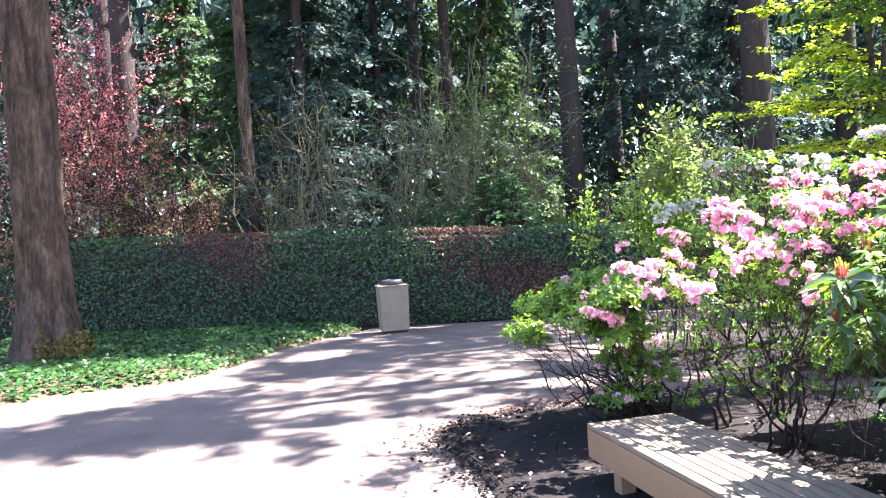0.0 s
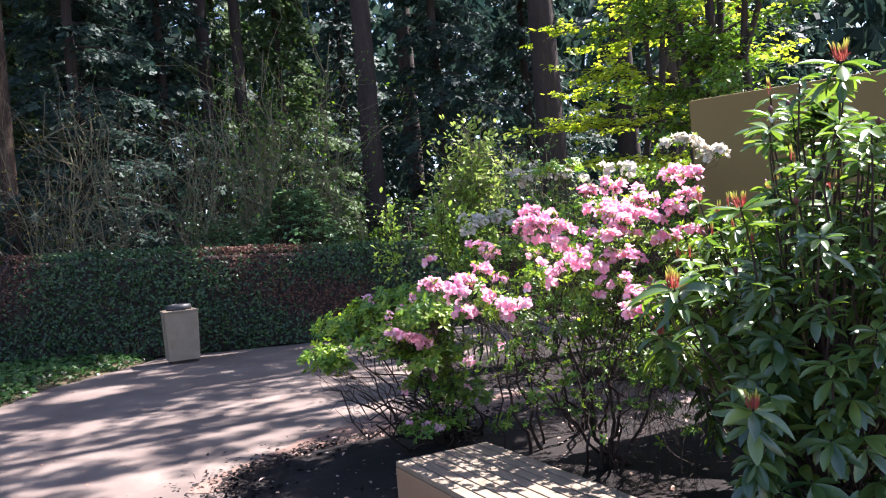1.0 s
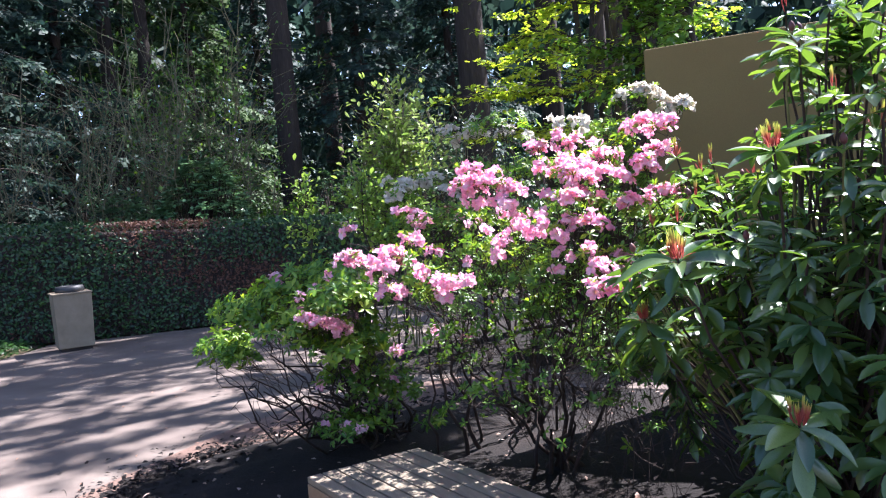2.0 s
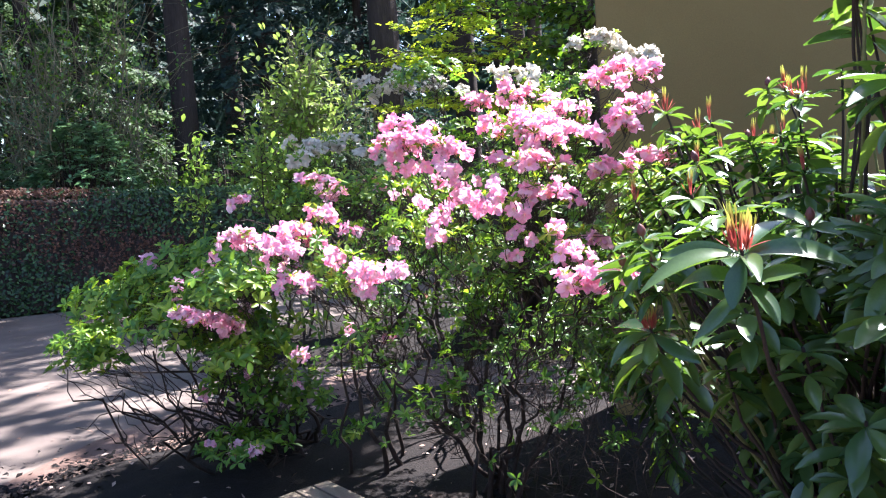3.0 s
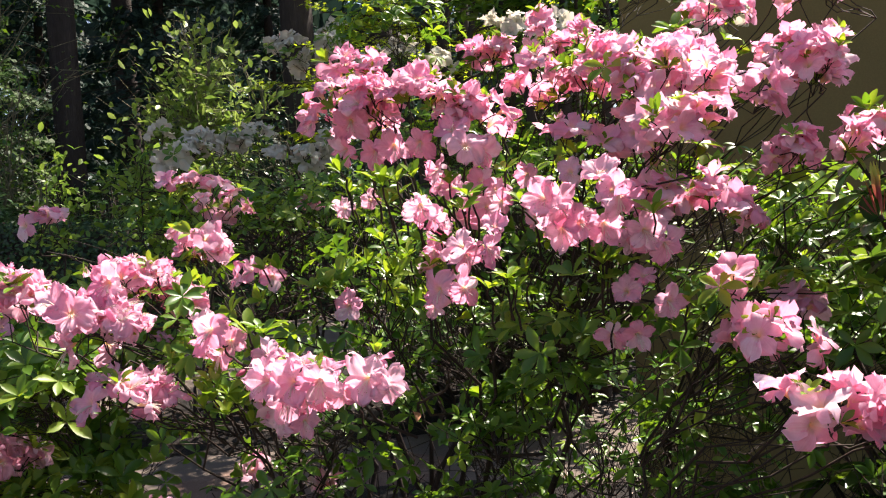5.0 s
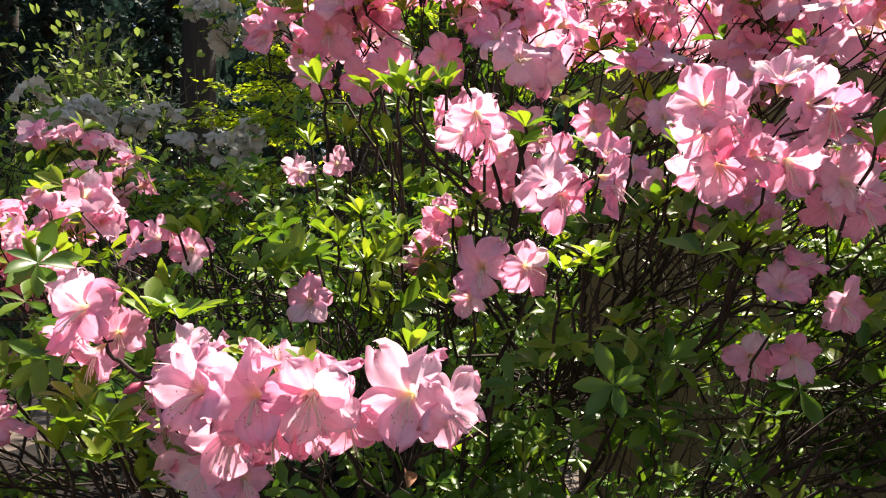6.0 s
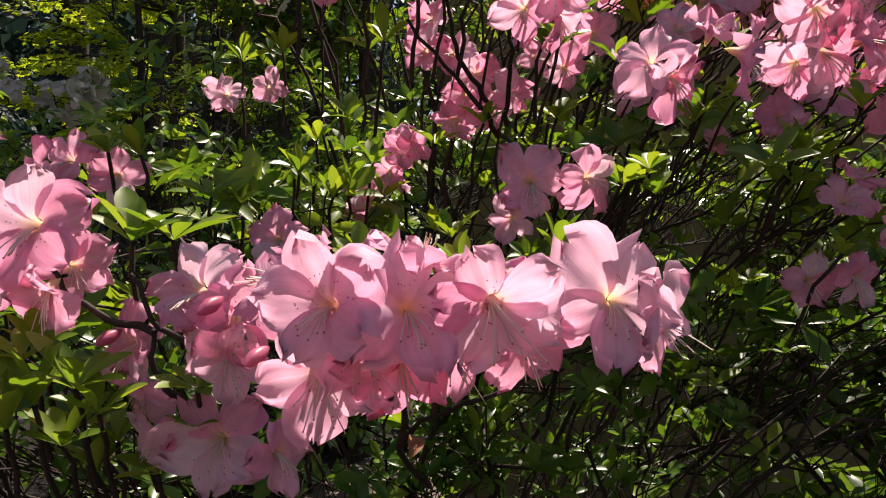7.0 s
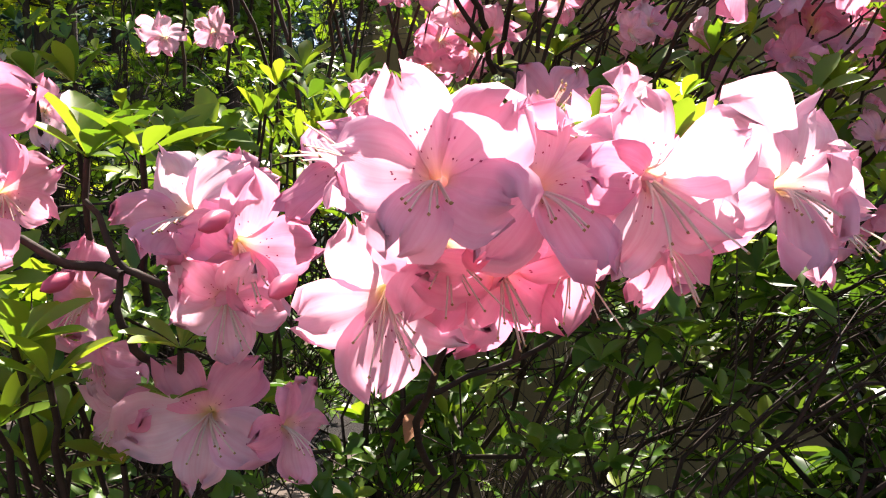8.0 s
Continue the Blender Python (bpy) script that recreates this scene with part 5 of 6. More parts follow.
LOWER = [
    (2.12, 5.38, 1.29, 0.16, 0.08, 0.05, 8, 0.05), (2.3, 5.24, 1.28, 0.14, 0.07, 0.05, 10, 0.05), (2.24, 5.2, 1.2, 0.06, 0.05, 0.04, 5, 0.9), (2.36, 5.24, 1.22, 0.04, 0.04, 0.03, 2, 1.0), (2.14, 5.08, 1.13, 0.05, 0.05, 0.03, 4, 0.9), (2.2, 4.96, 1.17, 0.06, 0.05, 0.03, 6, 0.9)]
# the last six pads are added behind the flowers to shade the bush's inside
GREEN = [
    (2.80, 6.23, 0.38, 0.09, 0.08, 0.035, 13, 0.0), (2.83, 5.91, 0.30, 0.05, 0.05, 0.025, 8, 0.0), (2.92, 6.74, 0.50, 0.06, 0.06, 0.03, 5, 0.0),
    (2.1, 6.15, 0.5, 0.35, 0.25, 0.16, 50, 0.0), (1.95, 6.2, 1.0, 0.3, 0.2, 0.16, 60, 0.0), (1.75, 5.95, 1.1, 0.3, 0.2, 0.12, 42, 0.02), (1.9, 5.88, 1.28, 0.22, 0.16, 0.1, 46, 0.03), (1.7, 5.87, 1.2, 0.18, 0.14, 0.1, 28, 0.0),
    (2.1, 5.88, 1.3, 0.2, 0.16, 0.12, 30, 0.0), (2.3, 5.6, 1.36, 0.25, 0.2, 0.1, 24, 0.0), (2.2, 5.55, 1.05, 0.3, 0.25, 0.12, 5, 0.02), (2.05, 5.75, 0.85, 0.3, 0.25, 0.12, 14, 0.02), (1.85, 5.6, 0.7, 0.25, 0.2, 0.08, 12, 0.02), (2.3, 5.38, 0.62, 0.2, 0.15, 0.08, 10, 0.0), (2.5, 5.75, 1.5, 0.25, 0.2, 0.15, 26, 0.02), (2.3, 5.85, 1.42, 0.3, 0.2, 0.08, 44, 0.0), (2.55, 5.55, 1.45, 0.22, 0.18, 0.08, 26, 0.0), (2.2, 6.1, 1.35, 0.25, 0.2, 0.1, 50, 0.0), (2.75, 5.6, 1.42, 0.22, 0.2, 0.08, 34, 0.0), (2.9, 5.9, 1.4, 0.25, 0.25, 0.1, 50, 0.0), (2.6, 6.1, 1.48, 0.25, 0.2, 0.08, 40, 0.0)]
# shaded leaves inside the bush; most take the darker green in place of shade
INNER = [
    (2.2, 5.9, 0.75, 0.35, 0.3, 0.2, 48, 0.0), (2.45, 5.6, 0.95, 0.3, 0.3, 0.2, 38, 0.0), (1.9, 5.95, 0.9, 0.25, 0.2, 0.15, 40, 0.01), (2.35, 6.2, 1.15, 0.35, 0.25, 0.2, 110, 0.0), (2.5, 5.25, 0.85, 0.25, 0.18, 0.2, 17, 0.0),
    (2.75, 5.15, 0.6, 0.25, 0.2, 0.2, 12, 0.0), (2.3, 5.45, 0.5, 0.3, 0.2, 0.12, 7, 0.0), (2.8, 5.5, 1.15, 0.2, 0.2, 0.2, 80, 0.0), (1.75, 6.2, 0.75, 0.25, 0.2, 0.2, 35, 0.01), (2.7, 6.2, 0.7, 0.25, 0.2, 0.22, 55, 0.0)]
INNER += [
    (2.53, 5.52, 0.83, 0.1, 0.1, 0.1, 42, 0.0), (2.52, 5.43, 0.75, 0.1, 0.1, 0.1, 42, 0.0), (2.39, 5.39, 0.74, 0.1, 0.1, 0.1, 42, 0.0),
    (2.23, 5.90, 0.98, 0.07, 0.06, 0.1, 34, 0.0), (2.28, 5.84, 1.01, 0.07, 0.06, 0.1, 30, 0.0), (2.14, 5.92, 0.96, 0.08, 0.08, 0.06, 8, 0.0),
    # the last three here are added on the sun side to shade lower leaves
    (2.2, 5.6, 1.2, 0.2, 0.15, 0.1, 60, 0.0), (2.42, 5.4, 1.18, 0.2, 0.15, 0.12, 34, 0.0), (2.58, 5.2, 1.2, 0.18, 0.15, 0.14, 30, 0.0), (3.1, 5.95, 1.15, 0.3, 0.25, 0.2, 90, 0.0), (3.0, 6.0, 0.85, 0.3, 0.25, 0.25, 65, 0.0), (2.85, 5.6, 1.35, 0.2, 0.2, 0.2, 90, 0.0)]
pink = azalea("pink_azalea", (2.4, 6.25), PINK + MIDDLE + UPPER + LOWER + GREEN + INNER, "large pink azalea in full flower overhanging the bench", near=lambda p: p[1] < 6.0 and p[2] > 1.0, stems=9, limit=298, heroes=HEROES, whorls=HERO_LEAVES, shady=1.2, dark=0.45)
bud_r = np.array([[r * math.cos(a), r * math.sin(a), z] for z, r in ((0.0, 0.0012), (0.006, 0.004), (0.014, 0.0058), (0.022, 0.0042), (0.028, 0.0006)) for a in np.arange(8) * math.pi / 4])
PINK_BUD = make_mesh("flower_bud", [(bud_r, [[i * 8 + j, i * 8 + (j + 1) % 8, (i + 1) * 8 + (j + 1) % 8, (i + 1) * 8 + j] for i in range(4) for j in range(8)], 0, None)], BUD_PINK)
for p in HERO_BUDS:
    part("flower_bud", PINK_BUD, pink, m=Matrix.Translation(Vector(p) - Vector(pink.location)) @ turn_to((-0.8, -0.2, -0.3), 0) @ Matrix.Scale(0.75, 4))
# one dried leaf caught on a branch
dv, df = leaf_piece(0.5, 0.5, 0.35, 0.35, 7, 0.8)
part("dried_leaf", make_mesh("dried_leaf", [(dv, df, 0, None)], COPPER_LEAF), pink, "dried rust-brown leaf", m=Matrix.Translation(Vector((1.888, 5.629, 1.100)) - Vector(pink.location)) @ Matrix.Rotation(0.6, 4, "Y") @ Matrix.Rotation(-0.9, 4, "Z") @ Matrix.Scale(0.032, 4))
for tw in HERO_TWIGS:
    tw = np.array(tw)
    k = np.linspace(0, len(tw) - 1, 12)
    pp = np.column_stack([np.interp(k, np.arange(len(tw)), tw[:, c]) for c in range(3)]) + rng.normal(0, 0.0012, (12, 3))
    part("branch", make_mesh("branch", [tube(pp, np.linspace(0.0014, 0.0026, 12), 7)], TWIG), pink)
# twiggy inside of the bush
bl = []
for i in range(130):
    a = np.array([rng.uniform(2.05, 2.9), rng.uniform(4.95, 6.4), rng.uniform(0.12, 0.85)])
    b = a + np.array([rng.normal(0.02, 0.1), rng.normal(-0.05, 0.14), rng.uniform(0.12, 0.45)])
    pp = bend(a, b, 5, 0, 0.02)
    bl.append(tube(pp, np.linspace(0.0016, 0.0008, 5), 4))
    for k in range(4):
        bl.append(tube(bend(pp[rng.integers(1, 5)], b + rng.normal(0, 0.12, 3), 4, 0, 0.012), np.linspace(0.0011, 0.0006, 4), 3))
part("dead_twigwork", make_mesh("dead_twigwork", bl, TWIG), pink, "thin bare inner twigs", kind="stuff")

LEFT = [
    (0.78, 7.85, 0.74, 0.2, 0.2, 0.12, 110, 0.0), (0.95, 7.5, 0.98, 0.26, 0.25, 0.16, 190, 0.0), (1.2, 7.2, 1.1, 0.28, 0.25, 0.16, 190, 0.02), (1.25, 6.5, 0.95, 0.14, 0.12, 0.06, 16, 0.8), (1.2, 6.8, 0.95, 0.25, 0.25, 0.14, 150, 0.02),
    (1.5, 6.7, 1.12, 0.25, 0.25, 0.15, 150, 0.03), (0.8, 7.3, 0.72, 0.18, 0.18, 0.08, 60, 0.0), (1.5, 6.9, 0.6, 0.25, 0.22, 0.12, 70, 0.03)]
LEFT += [(1.6, 7.5, 1.0, 0.3, 0.25, 0.2, 120, 0.0), (1.35, 6.3, 1.12, 0.2, 0.2, 0.12, 90, 0.0), (1.4, 6.75, 0.34, 0.22, 0.18, 0.1, 60, 0.05), (1.7, 7.0, 0.45, 0.25, 0.2, 0.12, 60, 0.0)]
LEFT += [(1.32, 7.23, 0.22, 0.1, 0.09, 0.03, 16, 0.0), (1.70, 7.35, 0.25, 0.12, 0.1, 0.03, 20, 0.0), (1.93, 6.94, 0.24, 0.1, 0.08, 0.03, 14, 0.0), (2.35, 7.41, 0.30, 0.1, 0.1, 0.04, 14, 0.0)]
LEFT += [(1.3, 7.0, 0.85, 0.3, 0.3, 0.12, 80, 0.0), (1.55, 6.75, 0.85, 0.28, 0.28, 0.14, 90, 0.0), (1.5, 7.2, 1.2, 0.3, 0.3, 0.1, 120, 0.0), (1.4, 6.5, 0.8, 0.22, 0.2, 0.1, 60, 0.0)]
# the high dark share also paints shade into this bush's leaves
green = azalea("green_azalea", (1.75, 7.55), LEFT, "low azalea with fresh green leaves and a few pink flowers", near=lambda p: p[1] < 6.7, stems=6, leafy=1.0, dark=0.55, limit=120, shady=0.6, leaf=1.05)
bl = []
for i in range(24):
    o = np.array([1.75 + rng.normal(0, 0.12), 7.45 + rng.normal(0, 0.1), 0.05])
    e = np.array([rng.uniform(0.65, 1.7), rng.uniform(6.6, 7.8), rng.uniform(0.5, 0.85)])
    pp = bend(o, e, 9, 0.12 * rng.random(), 0.055)
    bl.append(tube(pp, np.linspace(0.011, 0.004, 9), 5))
    for k in range(6):
        q0 = pp[rng.integers(3, 9)]
        p2 = bend(q0, q0 + unit(e - o) * 0.12 + rng.normal(0, 0.1, 3) + np.array([0, 0, 0.06]), 5, 0, 0.015)
        bl.append(tube(p2, np.linspace(0.003, 0.0014, 5), 4))
part("branchwork", make_mesh("branchwork", bl, TWIG), green, "crooked bare lower branches", kind="stuff")
WHITE = [
    (2.3, 6.95, 1.95, 0.16, 0.14, 0.06, 14, 0.5), (2.5, 6.75, 1.9, 0.14, 0.12, 0.06, 14, 0.4), (2.7, 6.4, 1.93, 0.1, 0.1, 0.05, 9, 0.5), (3.1, 6.32, 2.06, 0.16, 0.12, 0.05, 18, 0.5), (3.28, 6.2, 1.97, 0.09, 0.09, 0.05, 9, 0.6), (3.0, 6.5, 1.9, 0.3, 0.25, 0.12, 90, 0.0), (2.6, 6.8, 1.7, 0.35, 0.25, 0.15, 110, 0.0), (2.4, 6.6, 1.98, 0.22, 0.2, 0.08, 50, 0.0)]
PALE = [
    (1.82, 7.05, 1.64, 0.16, 0.14, 0.06, 14, 0.5), (2.05, 7.15, 1.68, 0.16, 0.14, 0.07, 14, 0.5), (2.25, 7.0, 1.62, 0.12, 0.12, 0.06, 11, 0.5), (1.95, 6.9, 1.45, 0.3, 0.25, 0.12, 100, 0.05), (2.2, 6.6, 1.45, 0.3, 0.2, 0.14, 100, 0.0), (2.9, 6.6, 1.5, 0.35, 0.25, 0.2, 110, 0.0), (2.6, 6.7, 1.1, 0.4, 0.3, 0.2, 100, 0.0)]
azalea("white_azalea", (2.75, 7.15), WHITE + PALE, "tall white-flowered azalea behind the pink one", petals=PETAL_WHITE, stems=8, dark=0.55, size=1.15)
azalea("pink_azalea", (1.95, 6.9), [(1.78, 6.45, 1.48, 0.09, 0.07, 0.04, 8, 0.95), (1.95, 6.55, 1.4, 0.2, 0.15, 0.08, 24, 0.1)], "small pink azalea among the white one", stems=4, size=0.95)


# ---- rhododendron with long leaves and red bud bracts ----
def rh_whorl(seed, n, size, droop):
    r = np.random.default_rng(seed)
    out = []
    a = np.arange(n) * 2.4 + r.normal(0, 0.15, n)
    el = r.normal(0.12 - droop, 0.28, n)
    ax = np.column_stack([np.cos(a) * np.cos(el), np.sin(a) * np.cos(el), np.sin(el)])
    return ax, size * r.uniform(0.65, 1.1, n)


RH = [make_mesh("leaf", [(*leaf_piece(w, 0.56, fo, dr, 10, 0.72), 0, None)], LEAF_RHODO) for w, dr, fo in ((0.34, 0.18, 0.3), (0.3, 0.36, -0.35), (0.37, 0.1, 0.2), (0.31, 0.42, 0.35))]


def candle_blocks(seed, columns, curls):
    """New shoots: slim erect columns of overlapping bracts, red below and yellow-green at the tip, with curled red strips round their foot."""
    r = np.random.default_rng(seed)
    strips = []
    for c in range(columns):
        ca = c * 6.28 / max(columns, 1) + r.uniform(-0.4, 0.4)
        off, tilt, tall = (0.0, 0.05, 0.062) if columns == 1 else (0.011, r.uniform(0.08, 0.3), r.uniform(0.05, 0.082))
        axis = unit(np.array([math.cos(ca) * tilt, math.sin(ca) * tilt, 1.0]))
        foot = np.array([math.cos(ca) * off, math.sin(ca) * off, 0.0])
        for k in range(9):
            a, up = r.uniform(0, 6.28), tall * (0.0 if k < 3 else r.uniform(0.1, 0.62))
            d = unit(axis + np.array([math.cos(a), math.sin(a), 0]) * r.uniform(0.02, 0.16))
            ln = min(tall - up, tall * r.uniform(0.45, 0.7)) * r.uniform(0.9, 1.1)
            strips.append((foot + axis * up + np.array([math.cos(a), math.sin(a), 0]) * 0.0028, d, a, ln, 0.13 * tall / ln * 0.62, r.uniform(-0.08, 0.05), up / tall, (up + ln) / tall))
    for c in range(curls):
        a = r.uniform(0, 6.28)
        d = unit(np.array([math.cos(a), math.sin(a), r.uniform(0.5, 2.2)]))
        strips.append((np.array([math.cos(a), math.sin(a), 0.2]) * 0.008, d, a, r.uniform(0.02, 0.042), 0.1, r.uniform(-0.35, 0.3), 0.0, 0.45))
    verts, faces, grade, n0 = [], [], [], 0
    for p, d, a, ln, w, curl, g0, g1 in strips:
        v, f = leaf_piece(w, 0.5, 0.35, curl, 5, 0.7)
        R = frames(d[None], np.array([[math.cos(a), math.sin(a), 0.1]]))
        verts.append(v @ R[0].T * ln + p)
        faces += [[q + n0 for q in fc] for fc in f]
        grade.append(np.clip((g0 + (g1 - g0) * v[:, 1] - 0.5) / 0.35, 0, 1))
        n0 += len(v)
    return [(np.vstack(verts), faces, 0, np.concatenate(grade))]


BRACTS = [make_mesh("bud_tuft", candle_blocks(5 + i, 4 + i, 16), CANDLE) for i in range(2)]
CANDLES = [make_mesh("bud_tuft", candle_blocks(15 + i, 1 + (i == 2), 3 * i), CANDLE) for i in range(3)]
ang = np.arange(8) * math.pi / 4
prof = [(0.0, 0.001), (0.006, 0.008), (0.016, 0.0105), (0.026, 0.007), (0.033, 0.001)]
bv = np.array([[r * math.cos(a), r * math.sin(a), z] for z, r in prof for a in ang])
bf = [[i * 8 + j, i * 8 + (j + 1) % 8, (i + 1) * 8 + (j + 1) % 8, (i + 1) * 8 + j] for i in range(4) for j in range(8)]
FAT_BUD = make_mesh("bud", [(bv, bf, 0, None)], BUD)

rhodo = thing("rhododendron", (2.75, 4.45, 0), "tall rhododendron with long glossy leaves and red bud bracts", "shrub")
# tip places: x, y, z, kind (0 leaves only, 1 red bracts, 2 brown bud), leaf length
TIPS = [(1.88, 4.117, 1.33, 1, 0.16), (2.04, 3.91, 1.6, 1, 0.14), (2.05, 4.6, 1.1, 1, 0.165), (2.035, 4.552, 1.25, 2, 0.09), (2.01, 4.64, 1.25, 2, 0.085), (2.43, 4.85, 1.49, 2, 0.11), (2.6, 5.18, 1.66, 1, 0.11), (2.655, 5.09, 1.575, 1, 0.1),
        (2.995, 5.2, 1.55, 1, 0.1), (2.9, 4.97, 1.7, 1, 0.11), (2.86, 5.0, 1.71, 2, 0.1), (2.43, 3.86, 2.07, 1, 0.14), (1.92, 3.74, 0.96, 1, 0.15), (2.2, 4.05, 1.32, 0, 0.14), (2.76, 4.79, 1.66, 1, 0.11), (2.45, 4.5, 1.45, 1, 0.12), (2.5, 4.95, 1.42, 0, 0.12),
        (2.72, 5.11, 1.62, 1, 0.1), (2.47, 5.19, 1.38, 1, 0.11), (2.7, 5.21, 1.6, 0, 0.1), (2.67, 5.11, 1.55, 0, 0.1), (2.54, 4.97, 1.48, 1, 0.1), (2.48, 4.98, 1.4, 0, 0.11), (2.94, 5.08, 1.52, 1, 0.1), (2.82, 5.05, 1.55, 2, 0.1),
        (2.6, 5.4, 0.8, 0, 0.13), (2.72, 5.42, 0.65, 0, 0.13), (2.62, 5.3, 0.95, 0, 0.12), (2.76, 5.5, 0.85, 0, 0.12), (2.8, 5.5, 0.5, 0, 0.13), (2.66, 5.35, 0.6, 0, 0.13), (2.56, 5.28, 0.75, 0, 0.12), (2.7, 5.4, 0.45, 0, 0.12)]
tips = [np.array(t_[:3]) for t_ in TIPS]
kinds = [(k, ln) for *_, k, ln in TIPS]
def rh_tips(n_, lo, hi, size, bract):
    """More shoots within a box, thicker towards its upper part."""
    for _ in range(n_):
        c = np.array([rng.uniform(a_, b_) for a_, b_ in zip(lo, hi)])
        if c[2] > 1.42 and c[0] < 2.5 + 0.92 * (c[1] - 4.4):
            c[2] = rng.uniform(0.7, 1.4)
        if c[2] < 0.95:
            c[0] = max(c[0], 2.24 + 0.82 * (c[1] - 4.4) + 0.25 * rng.random())
        tips.append(c)
        kinds.append((1 if c[2] > 1.35 and rng.random() < 0.4 * bract else 2 if rng.random() < 0.1 else 0, rng.uniform(*size)))


for i in range(120):
    a, zz = rng.uniform(0, 6.28), 0.2 + 1.85 * rng.random() ** 0.85
    rad = 0.78 * math.sin(math.pi * min(0.93, 0.22 + zz / 2.7)) * rng.uniform(0.55, 1.05)
    c = np.array([max(2.62 + rad * math.cos(a), 1.84 + 0.2 * rng.random()), 4.4 + rad * 1.05 * math.sin(a), zz])
    if c[2] > 1.42 and c[0] < 2.5 + 0.92 * (c[1] - 4.4):
        c[2] -= 0.6
    if c[2] < 0.95:
        c[0] = max(c[0], 2.24 + 0.82 * (c[1] - 4.4) + 0.25 * rng.random())
    tips.append(c)
    kinds.append((1 if zz > 1.4 and rng.random() < 0.12 else 2 if rng.random() < 0.12 else 0, rng.uniform(0.09, 0.14)))
rh_tips(44, (2.0, 3.6, 0.15), (2.4, 4.8, 1.0), (0.1, 0.145), 0)
rh_tips(36, (2.3, 4.55, 0.45), (3.1, 5.2, 1.62), (0.09, 0.13), 0.3)
rh_tips(80, (2.6, 5.05, 0.45), (3.35, 5.75, 1.7), (0.085, 0.125), 0.35)
rh_tips(80, (2.15, 3.7, 0.5), (2.9, 4.7, 1.6), (0.085, 0.125), 0.15)
rh_tips(60, (2.1, 3.6, 0.9), (2.8, 4.3, 1.6), (0.09, 0.13), 0.1)
rh_tips(30, (2.2, 3.7, 1.5), (3.0, 4.4, 2.1), (0.09, 0.13), 0.4)
rh_tips(26, (2.75, 5.0, 0.4), (3.05, 5.5, 0.9), (0.1, 0.14), 0)
rh_tips(26, (2.25, 3.7, 1.4), (2.95, 4.3, 1.95), (0.09, 0.13), 0.2)
for i in range(60):
    tips.append(np.array([rng.uniform(2.45, 3.1), rng.uniform(4.75, 5.3), 1.15 + 0.42 * rng.random() ** 0.7]))
    kinds.append((1 if rng.random() < 0.06 else 0, rng.uniform(0.09, 0.12)))
count = 0
far_leaves = []
roots = [np.array([2.75 + rng.normal(0, 0.12), 4.5 + rng.normal(0, 0.12), 0.02]) for _ in range(5)]
for p, (kind_, ln) in zip(tips, kinds):
    ln *= 0.8 if p[2] > 1.25 and ln < 0.13 else 1.0
    root = roots[rng.integers(0, 5)]
    knee = np.array([root[0] * 0.55 + p[0] * 0.45, root[1] * 0.55 + p[1] * 0.45, p[2] * 0.55])
    pts = np.vstack([bend(root, knee, 5, 0, 0.03), bend(knee, p, 6, 0.04, 0.015)[1:]])
    part("stem", make_mesh("stem", [tube(pts, np.linspace(0.008, 0.0035, len(pts)), 5)], GREEN_STEM if kind_ == 2 else TWIG), rhodo)
    d = unit(unit(p - knee) * 0.5 + np.array([0, 0, 0.9]) + rng.normal(0, 0.12, 3))
    T = np.array(turn_to(d, rng.uniform(0, 6.28)).to_3x3())
    for lvl in range(2):
        ax, sz = rh_whorl(int(1000 * p[0] + 7 * lvl), 8 if lvl == 0 else 6, ln, max(0.0, 0.85 - 0.75 * p[2]) + 0.22 * lvl)
        ax = ax @ T.T
        ax[:, 2] -= 0.05
        o = p - d * (0.012 + 0.05 * lvl)
        R = frames(ax, np.repeat(d[None], len(ax), 0) + rng.normal(0, 0.2, (len(ax), 3)))
        for k in range(len(ax)):
            m = Matrix.Translation(o) @ Matrix(R[k]).to_4x4() @ Matrix.Scale(sz[k], 4)
            if count < 290 and p[0] < 2.45:
                count += 1
                part("leaf", RH[rng.integers(0, 4)], rhodo, m=Matrix.Translation(-Vector(rhodo.location)) @ m)
            else:
                far_leaves.append(m)
    m = Matrix.Translation(p) @ turn_to(d, rng.uniform(0, 6.28))
    if kind_ == 1:
        tuft = BRACTS[rng.integers(0, 2)] if ln > 0.13 else CANDLES[rng.integers(0, 3)]
        up = Matrix.Translation(p) @ turn_to(unit(d + np.array([0, 0, 1.5])), rng.uniform(0, 6.28))
        part("bud_tuft", tuft, rhodo, "red and yellow bud bracts", m=Matrix.Translation(-Vector(rhodo.location)) @ up @ Matrix.Scale(rng.uniform(0.85, 1.1) * (1.0 if ln > 0.13 else 1.25), 4))
    elif kind_ == 2:
        part("bud", FAT_BUD, rhodo, "closed brown bud", m=Matrix.Translation(-Vector(rhodo.location)) @ m)
mats = np.array([np.array(m) for m in far_leaves])
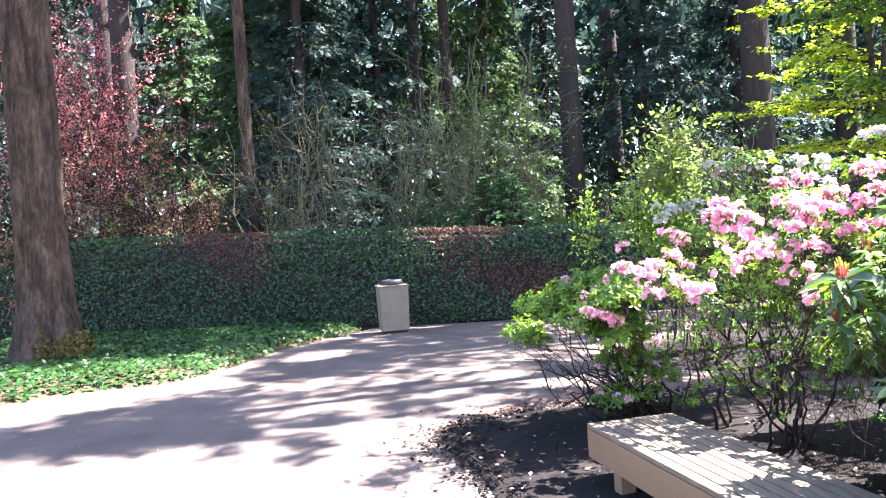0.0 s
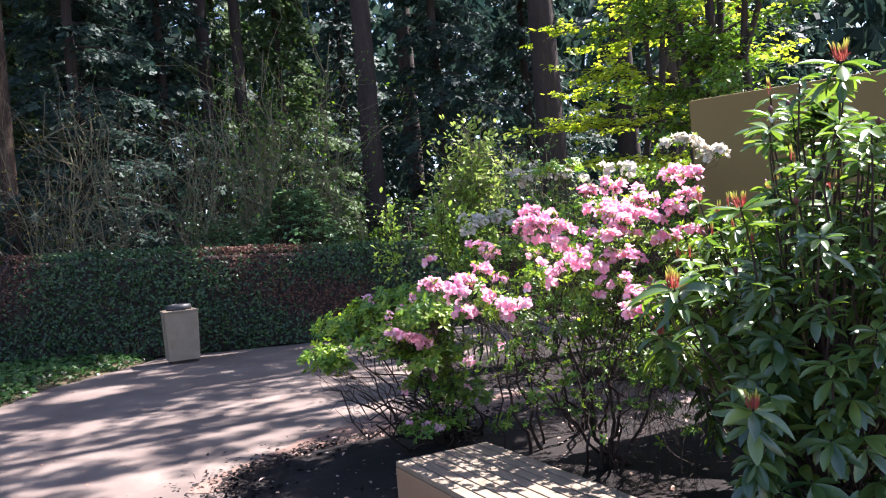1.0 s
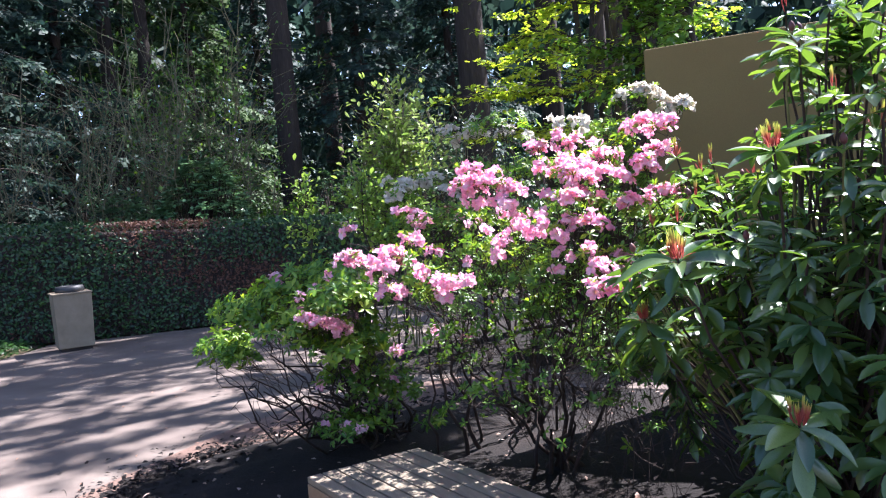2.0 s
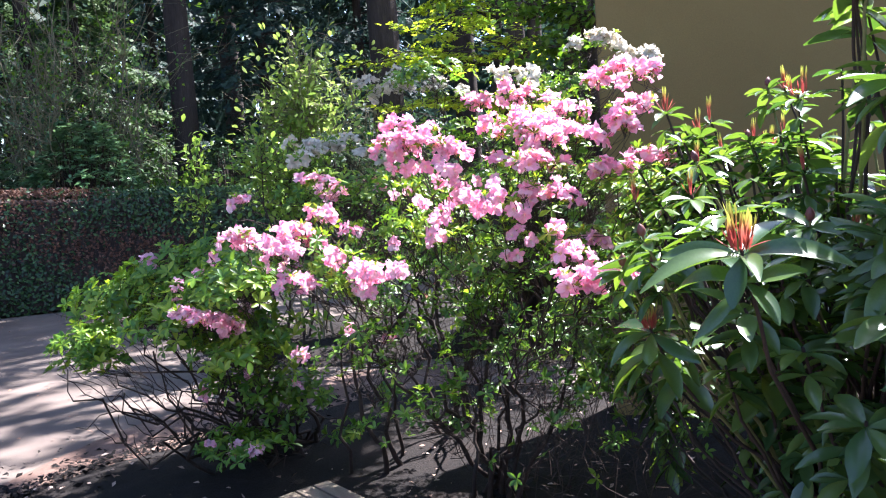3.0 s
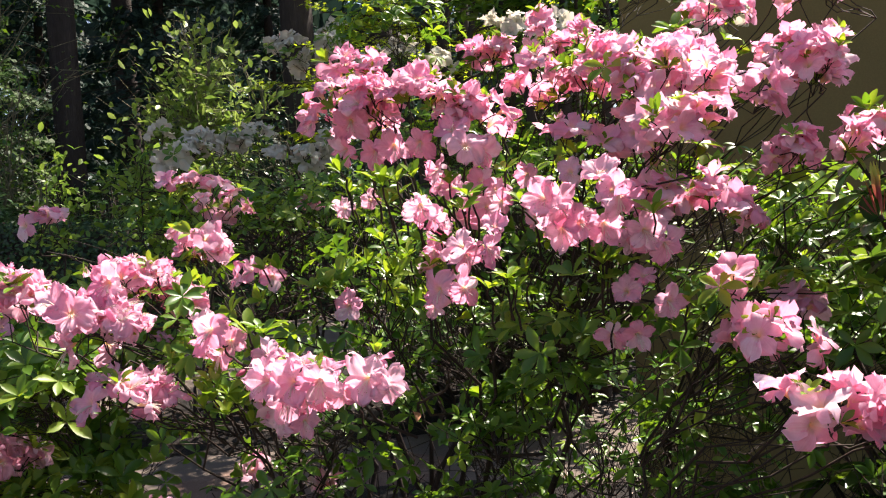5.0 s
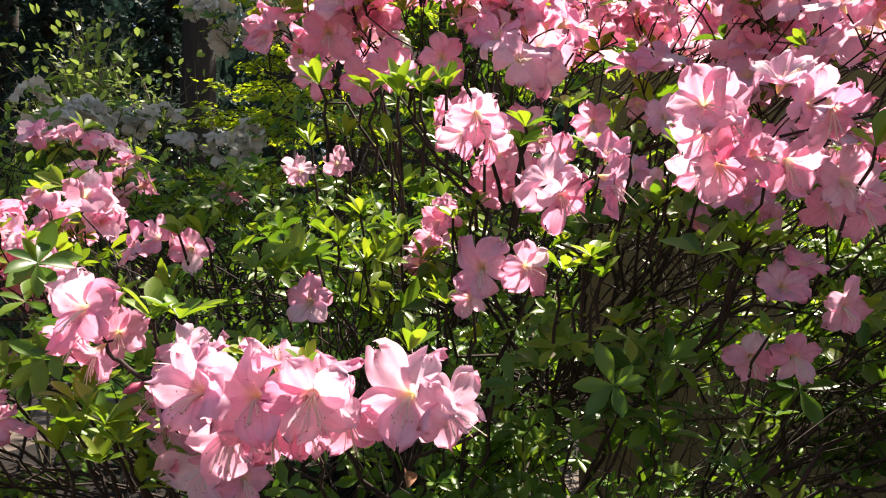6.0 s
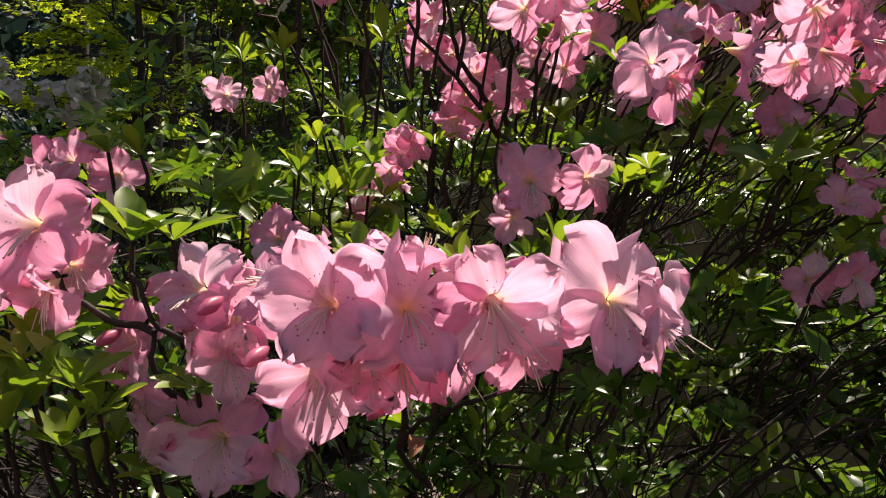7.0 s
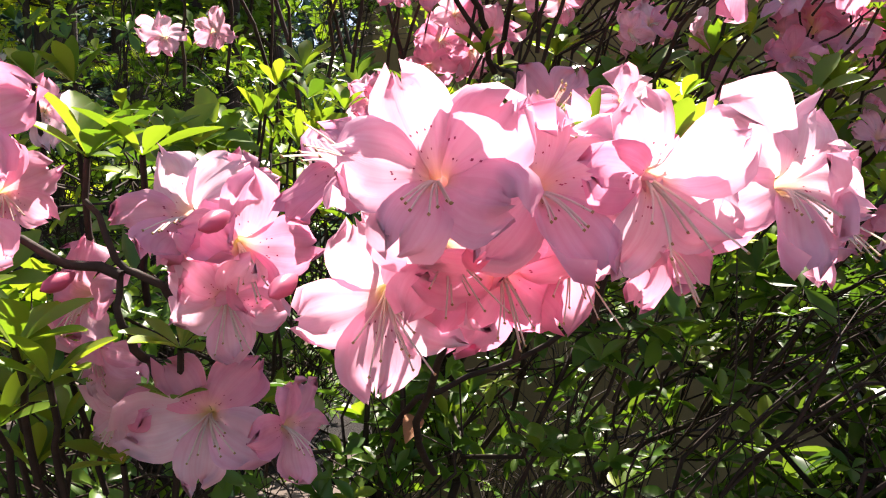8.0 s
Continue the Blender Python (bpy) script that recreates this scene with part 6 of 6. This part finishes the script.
lv, lf = leaf_piece(0.35, 0.58, 0.25, 0.18, 5, 0.7)
part("foliage", make_mesh("foliage", [scatter(lv, lf, mats[:, :3, :3], mats[:, :3, 3], np.ones(len(mats)))], LEAF_RHODO), rhodo, kind="stuff")

# ---- litter ----
# bark chips strewn over the edge of the bed
e_ = np.vstack([BED, BED[:1]])
i_ = rng.integers(0, len(BED), 5200)
p = e_[i_] + (e_[i_ + 1] - e_[i_]) * rng.random((5200, 1)) + rng.normal(0, 1, (5200, 2)) * rng.choice([0.05, 0.12, 0.28], (5200, 1))
p = p[(p[:, 0] < 2.6) & (p[:, 1] > 3)]
rot = frames(np.column_stack([rng.normal(0, 1, (len(p), 2)), rng.normal(0, 0.2, len(p))]), rng.normal(0, 0.35, (len(p), 3)) + np.array([0, 0, 1]))
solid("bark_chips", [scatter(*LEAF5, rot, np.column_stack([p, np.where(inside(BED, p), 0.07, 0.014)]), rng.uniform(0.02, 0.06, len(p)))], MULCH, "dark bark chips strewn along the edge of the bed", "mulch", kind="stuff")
p = np.column_stack([rng.uniform(0.2, 4, 650), rng.uniform(3.5, 8.6, 650)])
p = p[inside(BED, p)]
rot = frames(np.column_stack([rng.normal(0, 1, (len(p), 2)), rng.normal(0, 0.15, len(p))]), rng.normal(0, 0.25, (len(p), 3)) + np.array([0, 0, 1]))
solid("leaf_litter", [scatter(*LEAF5, rot, np.column_stack([p, np.full(len(p), 0.085)]), rng.uniform(0.015, 0.05, len(p)))], LITTER, "pale fallen leaves and petals on the mulch", "litter", kind="stuff")
p = np.column_stack([rng.uniform(-5, 1.2, 900), rng.uniform(4, 15, 900)])
rot = frames(np.column_stack([rng.normal(0, 1, (len(p), 2)), rng.normal(0, 0.1, len(p))]), rng.normal(0, 0.25, (len(p), 3)) + np.array([0, 0, 1]))
solid("path_litter", [scatter(*LEAF5, rot, np.column_stack([p, np.full(len(p), 0.012)]), rng.uniform(0.01, 0.035, len(p)))], COPPER_LEAF, "small brown leaves scattered on the path", "litter", kind="stuff")
